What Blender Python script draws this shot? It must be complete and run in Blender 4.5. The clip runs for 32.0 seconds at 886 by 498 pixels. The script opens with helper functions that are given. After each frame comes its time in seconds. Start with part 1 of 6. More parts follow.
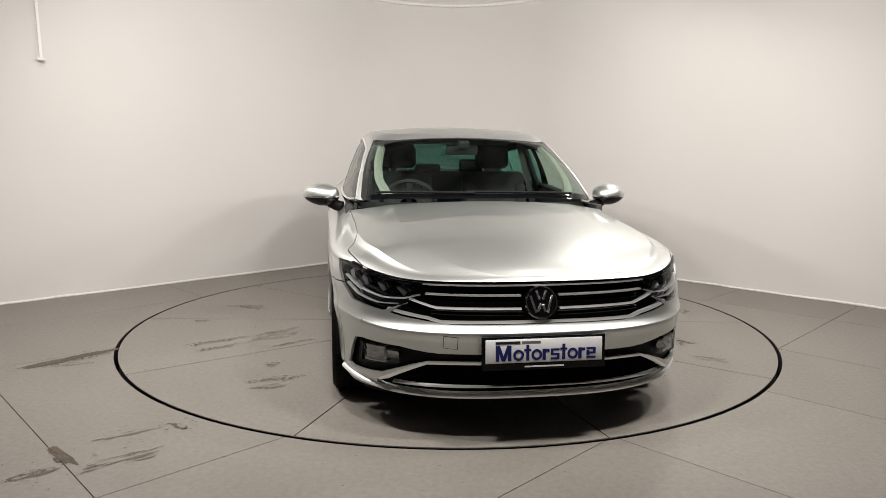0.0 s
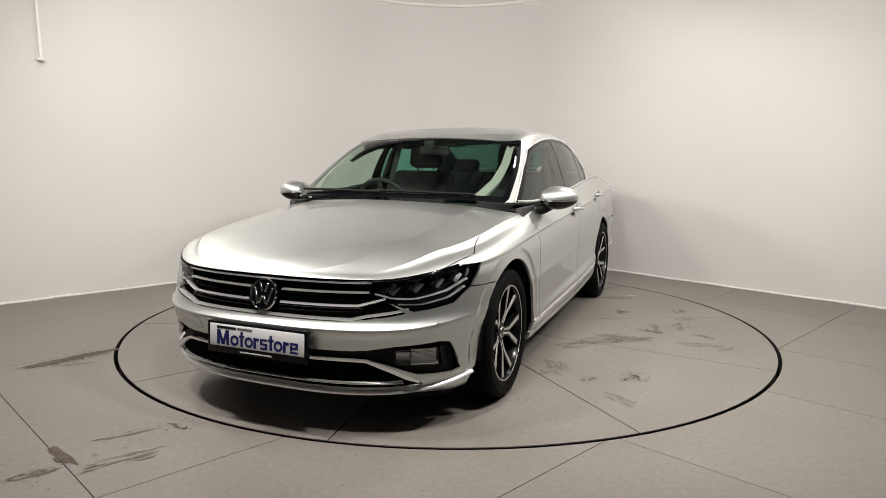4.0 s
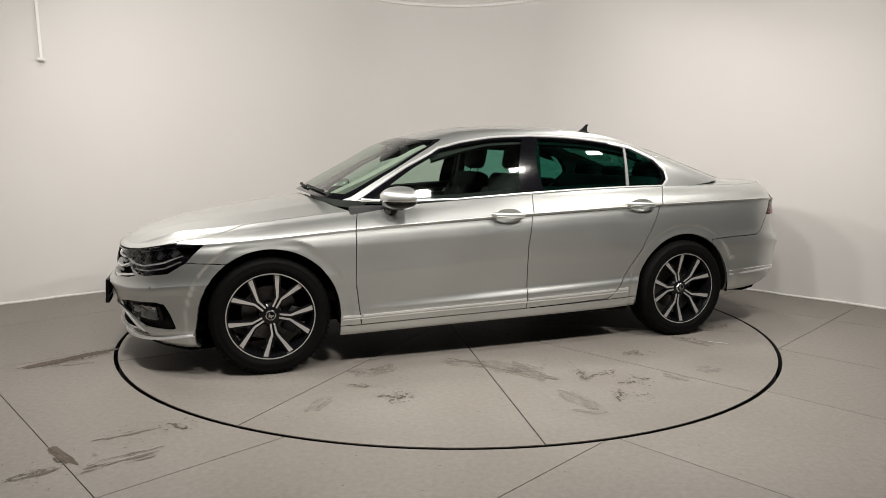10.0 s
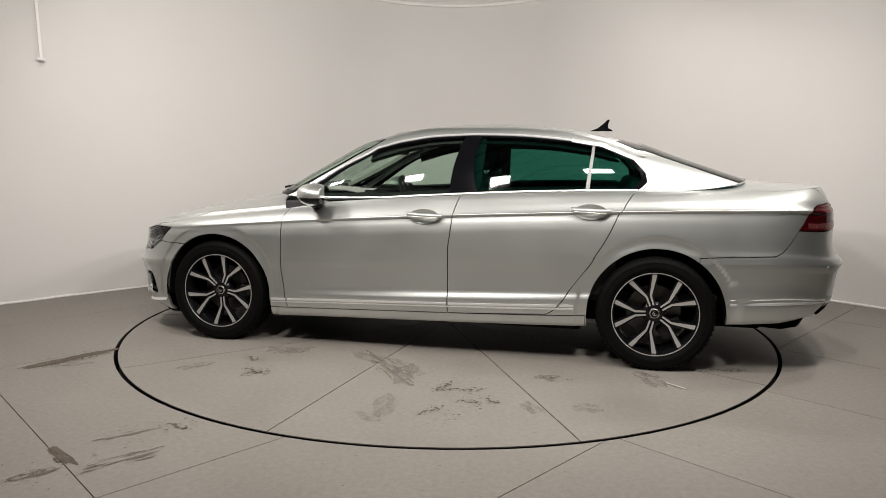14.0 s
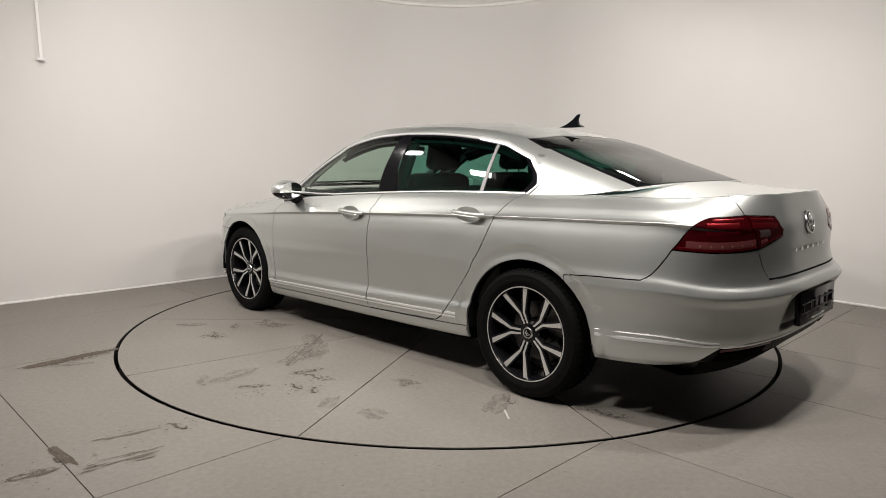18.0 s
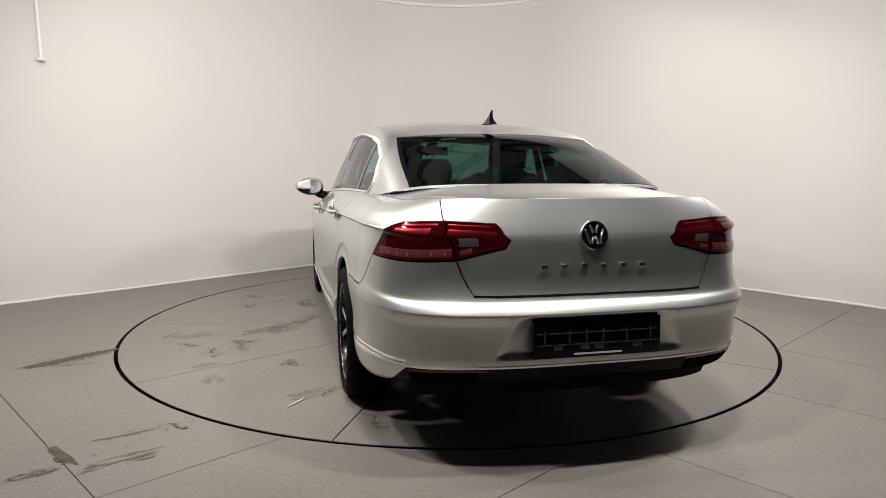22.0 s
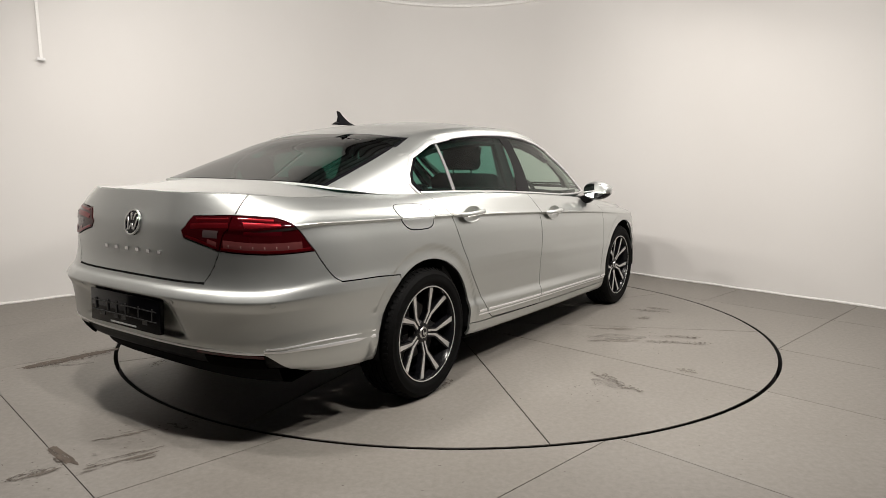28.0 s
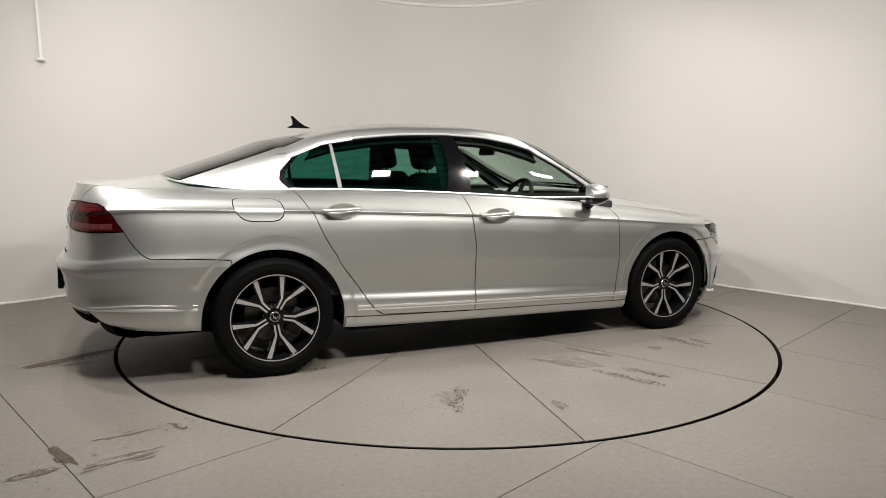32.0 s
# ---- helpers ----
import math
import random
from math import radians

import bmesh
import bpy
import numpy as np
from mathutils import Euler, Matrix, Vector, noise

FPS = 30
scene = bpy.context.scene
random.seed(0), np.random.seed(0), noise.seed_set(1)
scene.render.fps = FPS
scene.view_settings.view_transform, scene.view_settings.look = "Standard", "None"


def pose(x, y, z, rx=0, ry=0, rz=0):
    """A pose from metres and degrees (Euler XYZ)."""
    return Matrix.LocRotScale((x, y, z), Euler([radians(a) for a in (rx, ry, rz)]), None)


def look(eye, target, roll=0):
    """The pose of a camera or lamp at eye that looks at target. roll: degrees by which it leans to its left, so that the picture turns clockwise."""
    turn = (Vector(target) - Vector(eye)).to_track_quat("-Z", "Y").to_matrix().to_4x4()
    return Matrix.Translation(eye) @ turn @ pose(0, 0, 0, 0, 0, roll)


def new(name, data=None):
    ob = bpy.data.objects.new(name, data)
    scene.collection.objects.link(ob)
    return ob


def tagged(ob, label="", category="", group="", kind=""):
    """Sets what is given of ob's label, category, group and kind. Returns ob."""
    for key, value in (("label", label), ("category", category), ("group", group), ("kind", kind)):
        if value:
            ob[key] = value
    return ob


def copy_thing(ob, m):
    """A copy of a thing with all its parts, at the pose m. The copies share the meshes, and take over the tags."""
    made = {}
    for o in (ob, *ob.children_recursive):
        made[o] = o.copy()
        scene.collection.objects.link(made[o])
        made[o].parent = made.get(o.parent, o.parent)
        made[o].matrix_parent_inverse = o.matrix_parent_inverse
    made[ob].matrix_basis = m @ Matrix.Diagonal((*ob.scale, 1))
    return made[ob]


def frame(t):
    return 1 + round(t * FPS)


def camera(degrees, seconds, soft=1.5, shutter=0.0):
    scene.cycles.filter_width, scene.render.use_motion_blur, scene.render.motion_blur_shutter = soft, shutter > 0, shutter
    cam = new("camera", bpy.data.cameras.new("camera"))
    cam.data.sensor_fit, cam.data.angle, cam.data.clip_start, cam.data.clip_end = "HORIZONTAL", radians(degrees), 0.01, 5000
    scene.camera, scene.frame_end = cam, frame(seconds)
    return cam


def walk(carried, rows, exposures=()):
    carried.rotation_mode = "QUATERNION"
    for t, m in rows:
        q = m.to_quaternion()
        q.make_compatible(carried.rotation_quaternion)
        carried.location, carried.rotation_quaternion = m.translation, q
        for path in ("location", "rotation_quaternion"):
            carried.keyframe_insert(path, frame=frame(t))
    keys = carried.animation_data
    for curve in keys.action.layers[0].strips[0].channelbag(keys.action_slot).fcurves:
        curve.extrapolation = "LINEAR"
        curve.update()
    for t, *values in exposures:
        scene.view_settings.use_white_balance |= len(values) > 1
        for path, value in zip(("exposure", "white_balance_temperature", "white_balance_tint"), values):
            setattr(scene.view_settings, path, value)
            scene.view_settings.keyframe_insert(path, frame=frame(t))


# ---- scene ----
cam = camera(67.18, 32.0, 0.7)
EYE = pose(0, -4.9466, 1.2174, 82.270, -0.427, 0.468)
walk(cam, [(0.0, EYE), (32.0, EYE)], exposures=[(0.0, -0.02), (6.0, -0.05), (9.0, -0.09), (11.0, -0.20), (12.5, -0.26), (14.0, -0.24), (18.0, -0.15), (21.0, -0.05), (24.0, 0.0), (28.0, -0.03), (30.0, -0.06), (32.0, -0.13)])

# ---- light: LED panels hung in a ring over the turntable, under a dark roof ----
world = bpy.data.worlds.new("world")
scene.world = world
world.use_nodes = True
world.node_tree.nodes["Background"].inputs[0].default_value = (0.9, 0.93, 1.0, 1)
world.node_tree.nodes["Background"].inputs[1].default_value = 0.008
# azimuth, distance from the turntable's axis, height, watts; the last, unseen behind the car, is added as fill
PANELS = [(-19, 2.85, 2.60, 23), (-44, 2.78, 2.60, 42), (-71, 2.76, 2.60, 48), (-96, 2.95, 2.60, 50), (-121, 2.80, 2.60, 46), (-146, 2.78, 2.60, 33), (-171, 2.70, 2.75, 18), (20, 2.0, 3.2, 26)]


# ---- materials ----
def material(name):
    m = bpy.data.materials.new(name)
    m.use_nodes = True
    return m, m.node_tree.nodes, m.node_tree.links, m.node_tree.nodes["Principled BSDF"]


def tex(nodes, links, scale, detail=4, rough=0.6, kind="Object", stretch=None):
    c = nodes.new("ShaderNodeTexCoord")
    n = nodes.new("ShaderNodeTexNoise")
    n.inputs["Scale"].default_value, n.inputs["Detail"].default_value, n.inputs["Roughness"].default_value = scale, detail, rough
    if stretch:
        mp = nodes.new("ShaderNodeMapping")
        mp.inputs["Scale"].default_value = stretch
        links.new(c.outputs[kind], mp.inputs[0])
        links.new(mp.outputs[0], n.inputs["Vector"])
    else:
        links.new(c.outputs[kind], n.inputs["Vector"])
    return n


def ramp(nodes, links, src, stops):
    r = nodes.new("ShaderNodeValToRGB")
    el = r.color_ramp.elements
    while len(el) < len(stops):
        el.new(0.5)
    for e, (pos, c) in zip(el, stops):
        e.position, e.color = pos, (*c, 1) if len(c) == 3 else c
    links.new(src, r.inputs[0])
    return r


def mix(nodes, links, fac, a, b, blend="MIX"):
    m = nodes.new("ShaderNodeMix")
    m.data_type, m.blend_type = "RGBA", blend
    for sock, v in ((m.inputs[0], fac), (m.inputs[6], a), (m.inputs[7], b)):
        if hasattr(v, "links"):
            links.new(v, sock)
        else:
            sock.default_value = v if not isinstance(v, tuple) else (*v, 1)
    return m.outputs[2]


def bump(nodes, links, b, src, strength, dist):
    n = nodes.new("ShaderNodeBump")
    n.inputs["Strength"].default_value, n.inputs["Distance"].default_value = strength, dist
    links.new(src, n.inputs["Height"])
    links.new(n.outputs[0], b.inputs["Normal"])


def plain(name, color, rough=0.5, metal=0.0, coat=0.0, grain=0.0, spec=0.5):
    m, nodes, links, b = material(name)
    b.inputs["Base Color"].default_value = (*color, 1)
    b.inputs["Roughness"].default_value, b.inputs["Metallic"].default_value = rough, metal
    b.inputs["Coat Weight"].default_value, b.inputs["Coat Roughness"].default_value = coat, 0.04
    b.inputs["Specular IOR Level"].default_value = spec
    if grain:
        n = tex(nodes, links, 60, 3)
        lo, hi = tuple(c * (1 - grain) for c in color), tuple(min(c * (1 + grain), 1) for c in color)
        r = ramp(nodes, links, n.outputs[0], [(0.3, lo), (0.7, hi)])
        links.new(r.outputs[0], b.inputs["Base Color"])
        bump(nodes, links, b, n.outputs[0], 0.25, 0.001)
    return m


def paint(name, color):
    """Metallic lacquer: fine flakes under a clear coat, with a faint film of dust."""
    m, nodes, links, b = material(name)
    n = tex(nodes, links, 900, 2)
    dust = tex(nodes, links, 3.2, 5)
    f = ramp(nodes, links, n.outputs[0], [(0.35, tuple(c * 0.90 for c in color)), (0.65, tuple(min(c * 1.10, 1) for c in color))])
    links.new(f.outputs[0], b.inputs["Base Color"])
    r = ramp(nodes, links, dust.outputs[0], [(0.3, (0.40, 0.40, 0.40)), (0.75, (0.45, 0.45, 0.45))])
    links.new(r.outputs[0], b.inputs["Roughness"])
    b.inputs["Metallic"].default_value = 0.96
    b.inputs["Coat Weight"].default_value, b.inputs["Coat Roughness"].default_value, b.inputs["Coat IOR"].default_value = 0.8, 0.04, 1.5
    return m


def glass(name, tint, gloss=1.0):
    m, nodes, links, b = material(name)
    nodes.remove(b)
    t, g, x, f = (nodes.new(k) for k in ("ShaderNodeBsdfTransparent", "ShaderNodeBsdfGlossy", "ShaderNodeMixShader", "ShaderNodeLayerWeight"))
    t.inputs[0].default_value = (*tint, 1)
    g.inputs["Roughness"].default_value = 0.015
    f.inputs[0].default_value = 0.5
    pw, k = nodes.new("ShaderNodeMath"), nodes.new("ShaderNodeMath")
    pw.operation, k.operation = "POWER", "MULTIPLY_ADD"
    pw.inputs[1].default_value = 5.0
    k.inputs[1].default_value, k.inputs[2].default_value = 0.92, 0.05 * gloss
    links.new(f.outputs["Facing"], pw.inputs[0])
    links.new(pw.outputs[0], k.inputs[0])
    links.new(k.outputs[0], x.inputs[0])
    links.new(t.outputs[0], x.inputs[1])
    links.new(g.outputs[0], x.inputs[2])
    links.new(x.outputs[0], nodes["Material Output"].inputs[0])
    return m


def lens(name, color, rough=0.06, alpha=1.0):
    m, nodes, links, b = material(name)
    b.inputs["Base Color"].default_value = (*color, 1)
    b.inputs["Roughness"].default_value = rough
    b.inputs["Coat Weight"].default_value = 0.15
    b.inputs["Specular IOR Level"].default_value = 0.3
    b.inputs["Coat Roughness"].default_value = 0.02
    return m


def stain_mask(nodes, links, spots):
    """Worn and oily places: x, y, half length, half width, turn in degrees, strength."""
    c = nodes.new("ShaderNodeTexCoord")
    total = None
    for x, y, hl, hw, turn, k in spots:
        mp = nodes.new("ShaderNodeMapping")
        mp.vector_type = "TEXTURE"
        mp.inputs["Location"].default_value, mp.inputs["Rotation"].default_value, mp.inputs["Scale"].default_value = (x, y, 0), (0, 0, radians(turn)), (hl, hw, 1)
        links.new(c.outputs["Object"], mp.inputs["Vector"])
        ln = nodes.new("ShaderNodeVectorMath")
        ln.operation = "LENGTH"
        links.new(mp.outputs[0], ln.inputs[0])
        r = nodes.new("ShaderNodeMapRange")
        r.inputs[1].default_value, r.inputs[2].default_value, r.inputs[3].default_value, r.inputs[4].default_value = 0.10, 1.35, k, 0.0
        links.new(ln.outputs["Value"], r.inputs[0])
        if total is None:
            total = r.outputs[0]
        else:
            mx = nodes.new("ShaderNodeMath")
            mx.operation = "MAXIMUM"
            links.new(total, mx.inputs[0])
            links.new(r.outputs[0], mx.inputs[1])
            total = mx.outputs[0]
    return total


def concrete(name, seed, spots):
    m, nodes, links, b = material(name)
    base = tex(nodes, links, 1.1 + seed, 6, 0.62)
    fine = tex(nodes, links, 38, 6, 0.7)
    streak = tex(nodes, links, 15.0, 9, 0.82, stretch=(1.0, 2.4, 1))
    speck = tex(nodes, links, 42.0, 6, 0.80, stretch=(1.6, 1.0, 1))
    info = nodes.new("ShaderNodeObjectInfo")
    c = ramp(nodes, links, base.outputs[0], [(0.30, (0.206, 0.189, 0.168)), (0.70, (0.247, 0.230, 0.208))]).outputs[0]
    g = ramp(nodes, links, fine.outputs[0], [(0.25, (0.80, 0.80, 0.80)), (0.75, (1.12, 1.12, 1.12))]).outputs[0]
    c = mix(nodes, links, 1.0, c, g, "MULTIPLY")
    # a few marks anywhere, many where the floor is worn
    mask = stain_mask(nodes, links, spots)
    total = []
    for n, lo, hi in ((streak, 0.735, 0.760), (speck, 0.745, 0.765)):
        add = nodes.new("ShaderNodeMath")
        add.operation = "MULTIPLY_ADD"
        add.inputs[1].default_value = 0.16
        links.new(mask, add.inputs[0])
        links.new(n.outputs[0], add.inputs[2])
        k = nodes.new("ShaderNodeMapRange")
        k.inputs[1].default_value, k.inputs[2].default_value = lo, hi
        links.new(add.outputs[0], k.inputs[0])
        total.append(k.outputs[0])
    c = mix(nodes, links, total[0], c, (0.135, 0.106, 0.082))
    c = mix(nodes, links, total[1], c, (0.080, 0.064, 0.052))
    v = nodes.new("ShaderNodeMapRange")
    v.inputs[3].default_value, v.inputs[4].default_value = 0.965, 1.035
    links.new(info.outputs["Random"], v.inputs[0])
    comb = nodes.new("ShaderNodeCombineColor")
    for i in range(3):
        links.new(v.outputs[0], comb.inputs[i])
    c = mix(nodes, links, 1.0, c, comb.outputs[0], "MULTIPLY")
    links.new(c, b.inputs["Base Color"])
    r = ramp(nodes, links, base.outputs[0], [(0.3, (0.46, 0.46, 0.46)), (0.7, (0.62, 0.62, 0.62))])
    links.new(r.outputs[0], b.inputs["Roughness"])
    bump(nodes, links, b, fine.outputs[0], 0.25, 0.002)
    return m


def fabric(name):
    m, nodes, links, b = material(name)
    big = tex(nodes, links, 0.55, 3, 0.5)
    weave = tex(nodes, links, 220, 2)
    c = ramp(nodes, links, big.outputs[0], [(0.3, (0.640, 0.622, 0.604)), (0.7, (0.675, 0.660, 0.644))])
    links.new(c.outputs[0], b.inputs["Base Color"])
    b.inputs["Roughness"].default_value = 0.85
    b.inputs["Specular IOR Level"].default_value = 0.25
    mx = nodes.new("ShaderNodeMath")
    mx.operation = "MULTIPLY_ADD"
    mx.inputs[1].default_value = 0.008
    links.new(weave.outputs[0], mx.inputs[0])
    links.new(big.outputs[0], mx.inputs[2])
    bump(nodes, links, b, mx.outputs[0], 0.25, 0.03)
    return m


def glow(name, color, strength):
    m, nodes, links, b = material(name)
    b.inputs["Base Color"].default_value = (0.9, 0.9, 0.9, 1)
    b.inputs["Emission Color"].default_value = (*color, 1)
    b.inputs["Emission Strength"].default_value = strength
    return m


SILVER = paint("silver_metallic_paint", (0.600, 0.618, 0.604))
CHROME = plain("chrome", (0.82, 0.82, 0.82), 0.10, 1.0)
SATIN = plain("satin_chrome", (0.70, 0.70, 0.69), 0.22, 1.0)
BLACK = plain("gloss_black", (0.003, 0.003, 0.004), 0.10, spec=0.2)
PLASTIC = plain("black_plastic", (0.007, 0.007, 0.007), 0.50, grain=0.2, spec=0.10)
MESH_BLACK = plain("grille_black", (0.002, 0.002, 0.002), 0.8, spec=0.02)
RUBBER = plain("tyre_rubber", (0.0035, 0.0035, 0.0035), 0.65, grain=0.25, spec=0.06)
RIM_DARK = plain("gloss_black_alloy", (0.005, 0.005, 0.006), 0.22, 0.0, 0.0, spec=0.25)
RIM_CUT = plain("machined_alloy", (0.74, 0.73, 0.72), 0.40, 0.85)
STEEL = plain("brake_steel", (0.12, 0.115, 0.11), 0.40, 1.0, grain=0.15)
INNER = plain("dark_trim", (0.020, 0.020, 0.021), 0.70, grain=0.2)
CLOTH = plain("seat_cloth", (0.028, 0.028, 0.030), 0.90, grain=0.3)
HEADLINER = plain("headliner", (0.30, 0.29, 0.27), 0.90, grain=0.05)
UNDER = plain("underbody", (0.004, 0.004, 0.004), 0.85, spec=0.1)
GLASS = glass("clear_green_glass", (0.72, 0.83, 0.76))
PRIVACY = glass("tinted_glass", (0.17, 0.43, 0.36), 1.2)
BACK_GLASS = glass("tinted_rear_glass", (0.075, 0.20, 0.165), 2.0)
LAMP_GLASS = glass("lamp_cover", (0.82, 0.83, 0.84))
RED = lens("red_lens", (0.055, 0.0012, 0.004))
RED_DARK = lens("smoked_red_lens", (0.028, 0.0010, 0.002))
CLEAR_RED = plain("clear_strip", (0.17, 0.045, 0.045), 0.30, 0.5, 0.3)
RED_BAR = plain("red_mirrored_bar", (0.20, 0.005, 0.010), 0.30, 0.85, 0.3)
LENS_GREY = plain("smoked_clear_lens", (0.09, 0.065, 0.065), 0.25, 0.3, 0.5)
PALE_DOT = plain("pale_diode", (0.24, 0.12, 0.11), 0.4)
REFLECTOR = plain("lamp_reflector", (0.42, 0.42, 0.43), 0.32, 0.9)
LAMP_DARK = plain("lamp_bezel", (0.006, 0.006, 0.007), 0.15, spec=0.3)
WHITE = plain("plate_white", (0.80, 0.80, 0.82), 0.35)
NAVY = plain("lettering_navy", (0.010, 0.014, 0.110), 0.4)
INK = plain("lettering_black", (0.01, 0.01, 0.01), 0.4)
PALE = plain("lettering_white", (0.75, 0.75, 0.75), 0.4)
SLAB = concrete("floor_concrete", 0.0, [(-2.27, -1.03, 0.21, 0.035, 42, 0.9), (-1.58, -2.39, 0.14, 0.022, -44, 0.9), (-1.31, -2.37, 0.15, 0.060, 44, 0.5), (-1.41, -2.15, 0.16, 0.030, 36, 0.5), (-1.22, -2.06, 0.08, 0.035, -22, 0.9), (-1.59, -2.54, 0.11, 0.050, 37, 0.5), (-1.60, -2.53, 0.10, 0.025, 28, 0.9)])
DISC = concrete("turntable_concrete", 0.35, [(0.08, 1.23, 0.45, 0.100, 130, 0.7), (-0.40, 1.48, 0.15, 0.050, -166, 0.8), (-0.46, 1.65, 0.09, 0.040, -172, 0.8), (0.81, 1.49, 0.10, 0.050, -137, 0.8), (-1.40, 1.00, 0.08, 0.030, 152, 0.8), (-0.30, 1.81, 0.12, 0.050, -118, 0.8), (-0.57, 1.61, 0.07, 0.040, 154, 0.8), (0.95, 1.24, 0.10, 0.050, 154, 0.8), (0.82, 1.46, 0.11, 0.050, 160, 0.8), (0.49, -1.12, 0.21, 0.040, -57, 0.7), (-0.65, -1.56, 0.25, 0.060, -122, 0.8), (0.54, -1.59, 0.20, 0.050, -56, 0.8), (-1.24, -0.79, 0.12, 0.060, 5, 0.8), (-0.29, 1.46, 0.13, 0.060, -102, 0.8), (-1.82, 0.81, 0.19, 0.060, -168, 0.8), (0.38, -1.62, 0.26, 0.050, 115, 0.8), (1.22, -1.17, 0.20, 0.060, 103, 0.8)])
JOINT = plain("joint_dirt", (0.030, 0.026, 0.022), 0.9, grain=0.3)
PIT = plain("pit_dark", (0.006, 0.006, 0.006), 0.9)
WALL = fabric("stretched_white_fabric")
EDGE = plain("fabric_hem", (0.82, 0.81, 0.79), 0.8, grain=0.06)
ROOFING = plain("grey_roof_sheet", (0.30, 0.305, 0.305), 0.6, grain=0.15)
BEAM = plain("grey_steel_beam", (0.22, 0.22, 0.22), 0.55, grain=0.1)
PANEL_GLOW = glow("led_diffuser", (1.0, 0.955, 0.90), 9.0)
CASE = plain("lamp_case", (0.70, 0.70, 0.70), 0.5)
BAR = plain("bright_bar", (0.90, 0.90, 0.90), 0.34, 0.75)
LAMP_GREY = plain("smoked_reflector", (0.085, 0.085, 0.09), 0.30, 0.6)
FOG_GREY = plain("fog_reflector", (0.50, 0.49, 0.46), 0.35, 0.8)
GREY = plain("grey_moulding", (0.16, 0.16, 0.16), 0.4)
STRAP = plain("white_strap", (0.78, 0.77, 0.75), 0.7, grain=0.06)


# ---- small builders ----
def mesh_of(name, verts, faces, mat, normals=None):
    me = bpy.data.meshes.new(name)
    me.from_pydata([tuple(v) for v in verts], [], faces)
    me.materials.append(mat)
    me.polygons.foreach_set("use_smooth", [True] * len(me.polygons))
    if normals is not None:
        me.normals_split_custom_set_from_vertices([tuple(n) for n in normals])
    return me


def part(name, bm, mat, parent=None, label="", smooth=40):
    """One mesh object, under a thing or a part."""
    me = bpy.data.meshes.new(name)
    bmesh.ops.recalc_face_normals(bm, faces=bm.faces)
    for e in bm.edges:
        if len(e.link_faces) == 2:
            e.smooth = e.calc_face_angle(0) < radians(smooth)
    for f in bm.faces:
        f.smooth = True
    bm.to_mesh(me)
    bm.free()
    me.materials.append(mat)
    ob = new(name, me)
    if parent:
        ob.parent = parent
    if label:
        ob["label"] = label
    return ob


def place(name, me, parent=None, label="", m=None):
    ob = new(name, me)
    if parent:
        ob.parent = parent
    if m is not None:
        ob.matrix_basis = m
    if label:
        ob["label"] = label
    return ob


def box(sx, sy, sz, m=None, bevel=0.0, seg=2, bm=None):
    b = bmesh.new()
    bmesh.ops.create_cube(b, size=1, matrix=Matrix.Diagonal((sx, sy, sz, 1)))
    if bevel:
        bmesh.ops.bevel(b, geom=b.edges[:], offset=bevel, segments=seg, affect="EDGES", profile=0.5)
    if m is not None:
        b.transform(m)
    return join(bm, b)


def join(bm, b):
    if bm is None:
        return b
    me = bpy.data.meshes.new("tmp")
    b.to_mesh(me)
    b.free()
    bm.from_mesh(me)
    bpy.data.meshes.remove(me)
    return bm


def lathe(profile, seg=48, axis="Y", m=None, bm=None):
    """A body of revolution from (radius, along) pairs."""
    b = bmesh.new()
    rings = []
    for r, a in profile:
        ring = []
        for i in range(seg):
            t = 2 * math.pi * i / seg
            c, s = r * math.cos(t), r * math.sin(t)
            ring.append(b.verts.new({"Y": (c, a, s), "Z": (c, s, a), "X": (a, c, s)}[axis]))
        rings.append(ring)
    for p, q in zip(rings, rings[1:]):
        for i in range(seg):
            b.faces.new((p[i], p[(i + 1) % seg], q[(i + 1) % seg], q[i]))
    if m is not None:
        b.transform(m)
    return join(bm, b)


def tube(points, radius, seg=8, closed=False, bm=None):
    """A round bar along points."""
    b = bmesh.new()
    pts = [Vector(q) for q in points]
    rings = []
    for i, q in enumerate(pts):
        d = (pts[(i + 1) % len(pts)] - pts[i - 1]) if closed else (pts[min(i + 1, len(pts) - 1)] - pts[max(i - 1, 0)])
        d.normalize()
        up = Vector((0, 0, 1)) if abs(d.z) < 0.9 else Vector((1, 0, 0))
        a = d.cross(up).normalized()
        c = a.cross(d)
        rings.append([b.verts.new(q + radius * (math.cos(2 * math.pi * k / seg) * a + math.sin(2 * math.pi * k / seg) * c)) for k in range(seg)])
    n = len(rings)
    for i in range(n if closed else n - 1):
        p, q = rings[i], rings[(i + 1) % n]
        for k in range(seg):
            b.faces.new((p[k], p[(k + 1) % seg], q[(k + 1) % seg], q[k]))
    if not closed:
        b.faces.new(rings[0][::-1])
        b.faces.new(rings[-1])
    return join(bm, b)


def extrude_poly(poly, depth, m=None, bevel=0.0, bm=None):
    """A plate from an outline in its own xy plane, depth along z."""
    b = bmesh.new()
    f = b.faces.new([b.verts.new((x, y, 0)) for x, y in poly])
    r = bmesh.ops.extrude_face_region(b, geom=[f])
    bmesh.ops.translate(b, vec=(0, 0, depth), verts=[v for v in r["geom"] if isinstance(v, bmesh.types.BMVert)])
    bmesh.ops.recalc_face_normals(b, faces=b.faces)
    if bevel:
        bmesh.ops.bevel(b, geom=b.edges[:], offset=bevel, segments=1, affect="EDGES")
    if m is not None:
        b.transform(m)
    return join(bm, b)


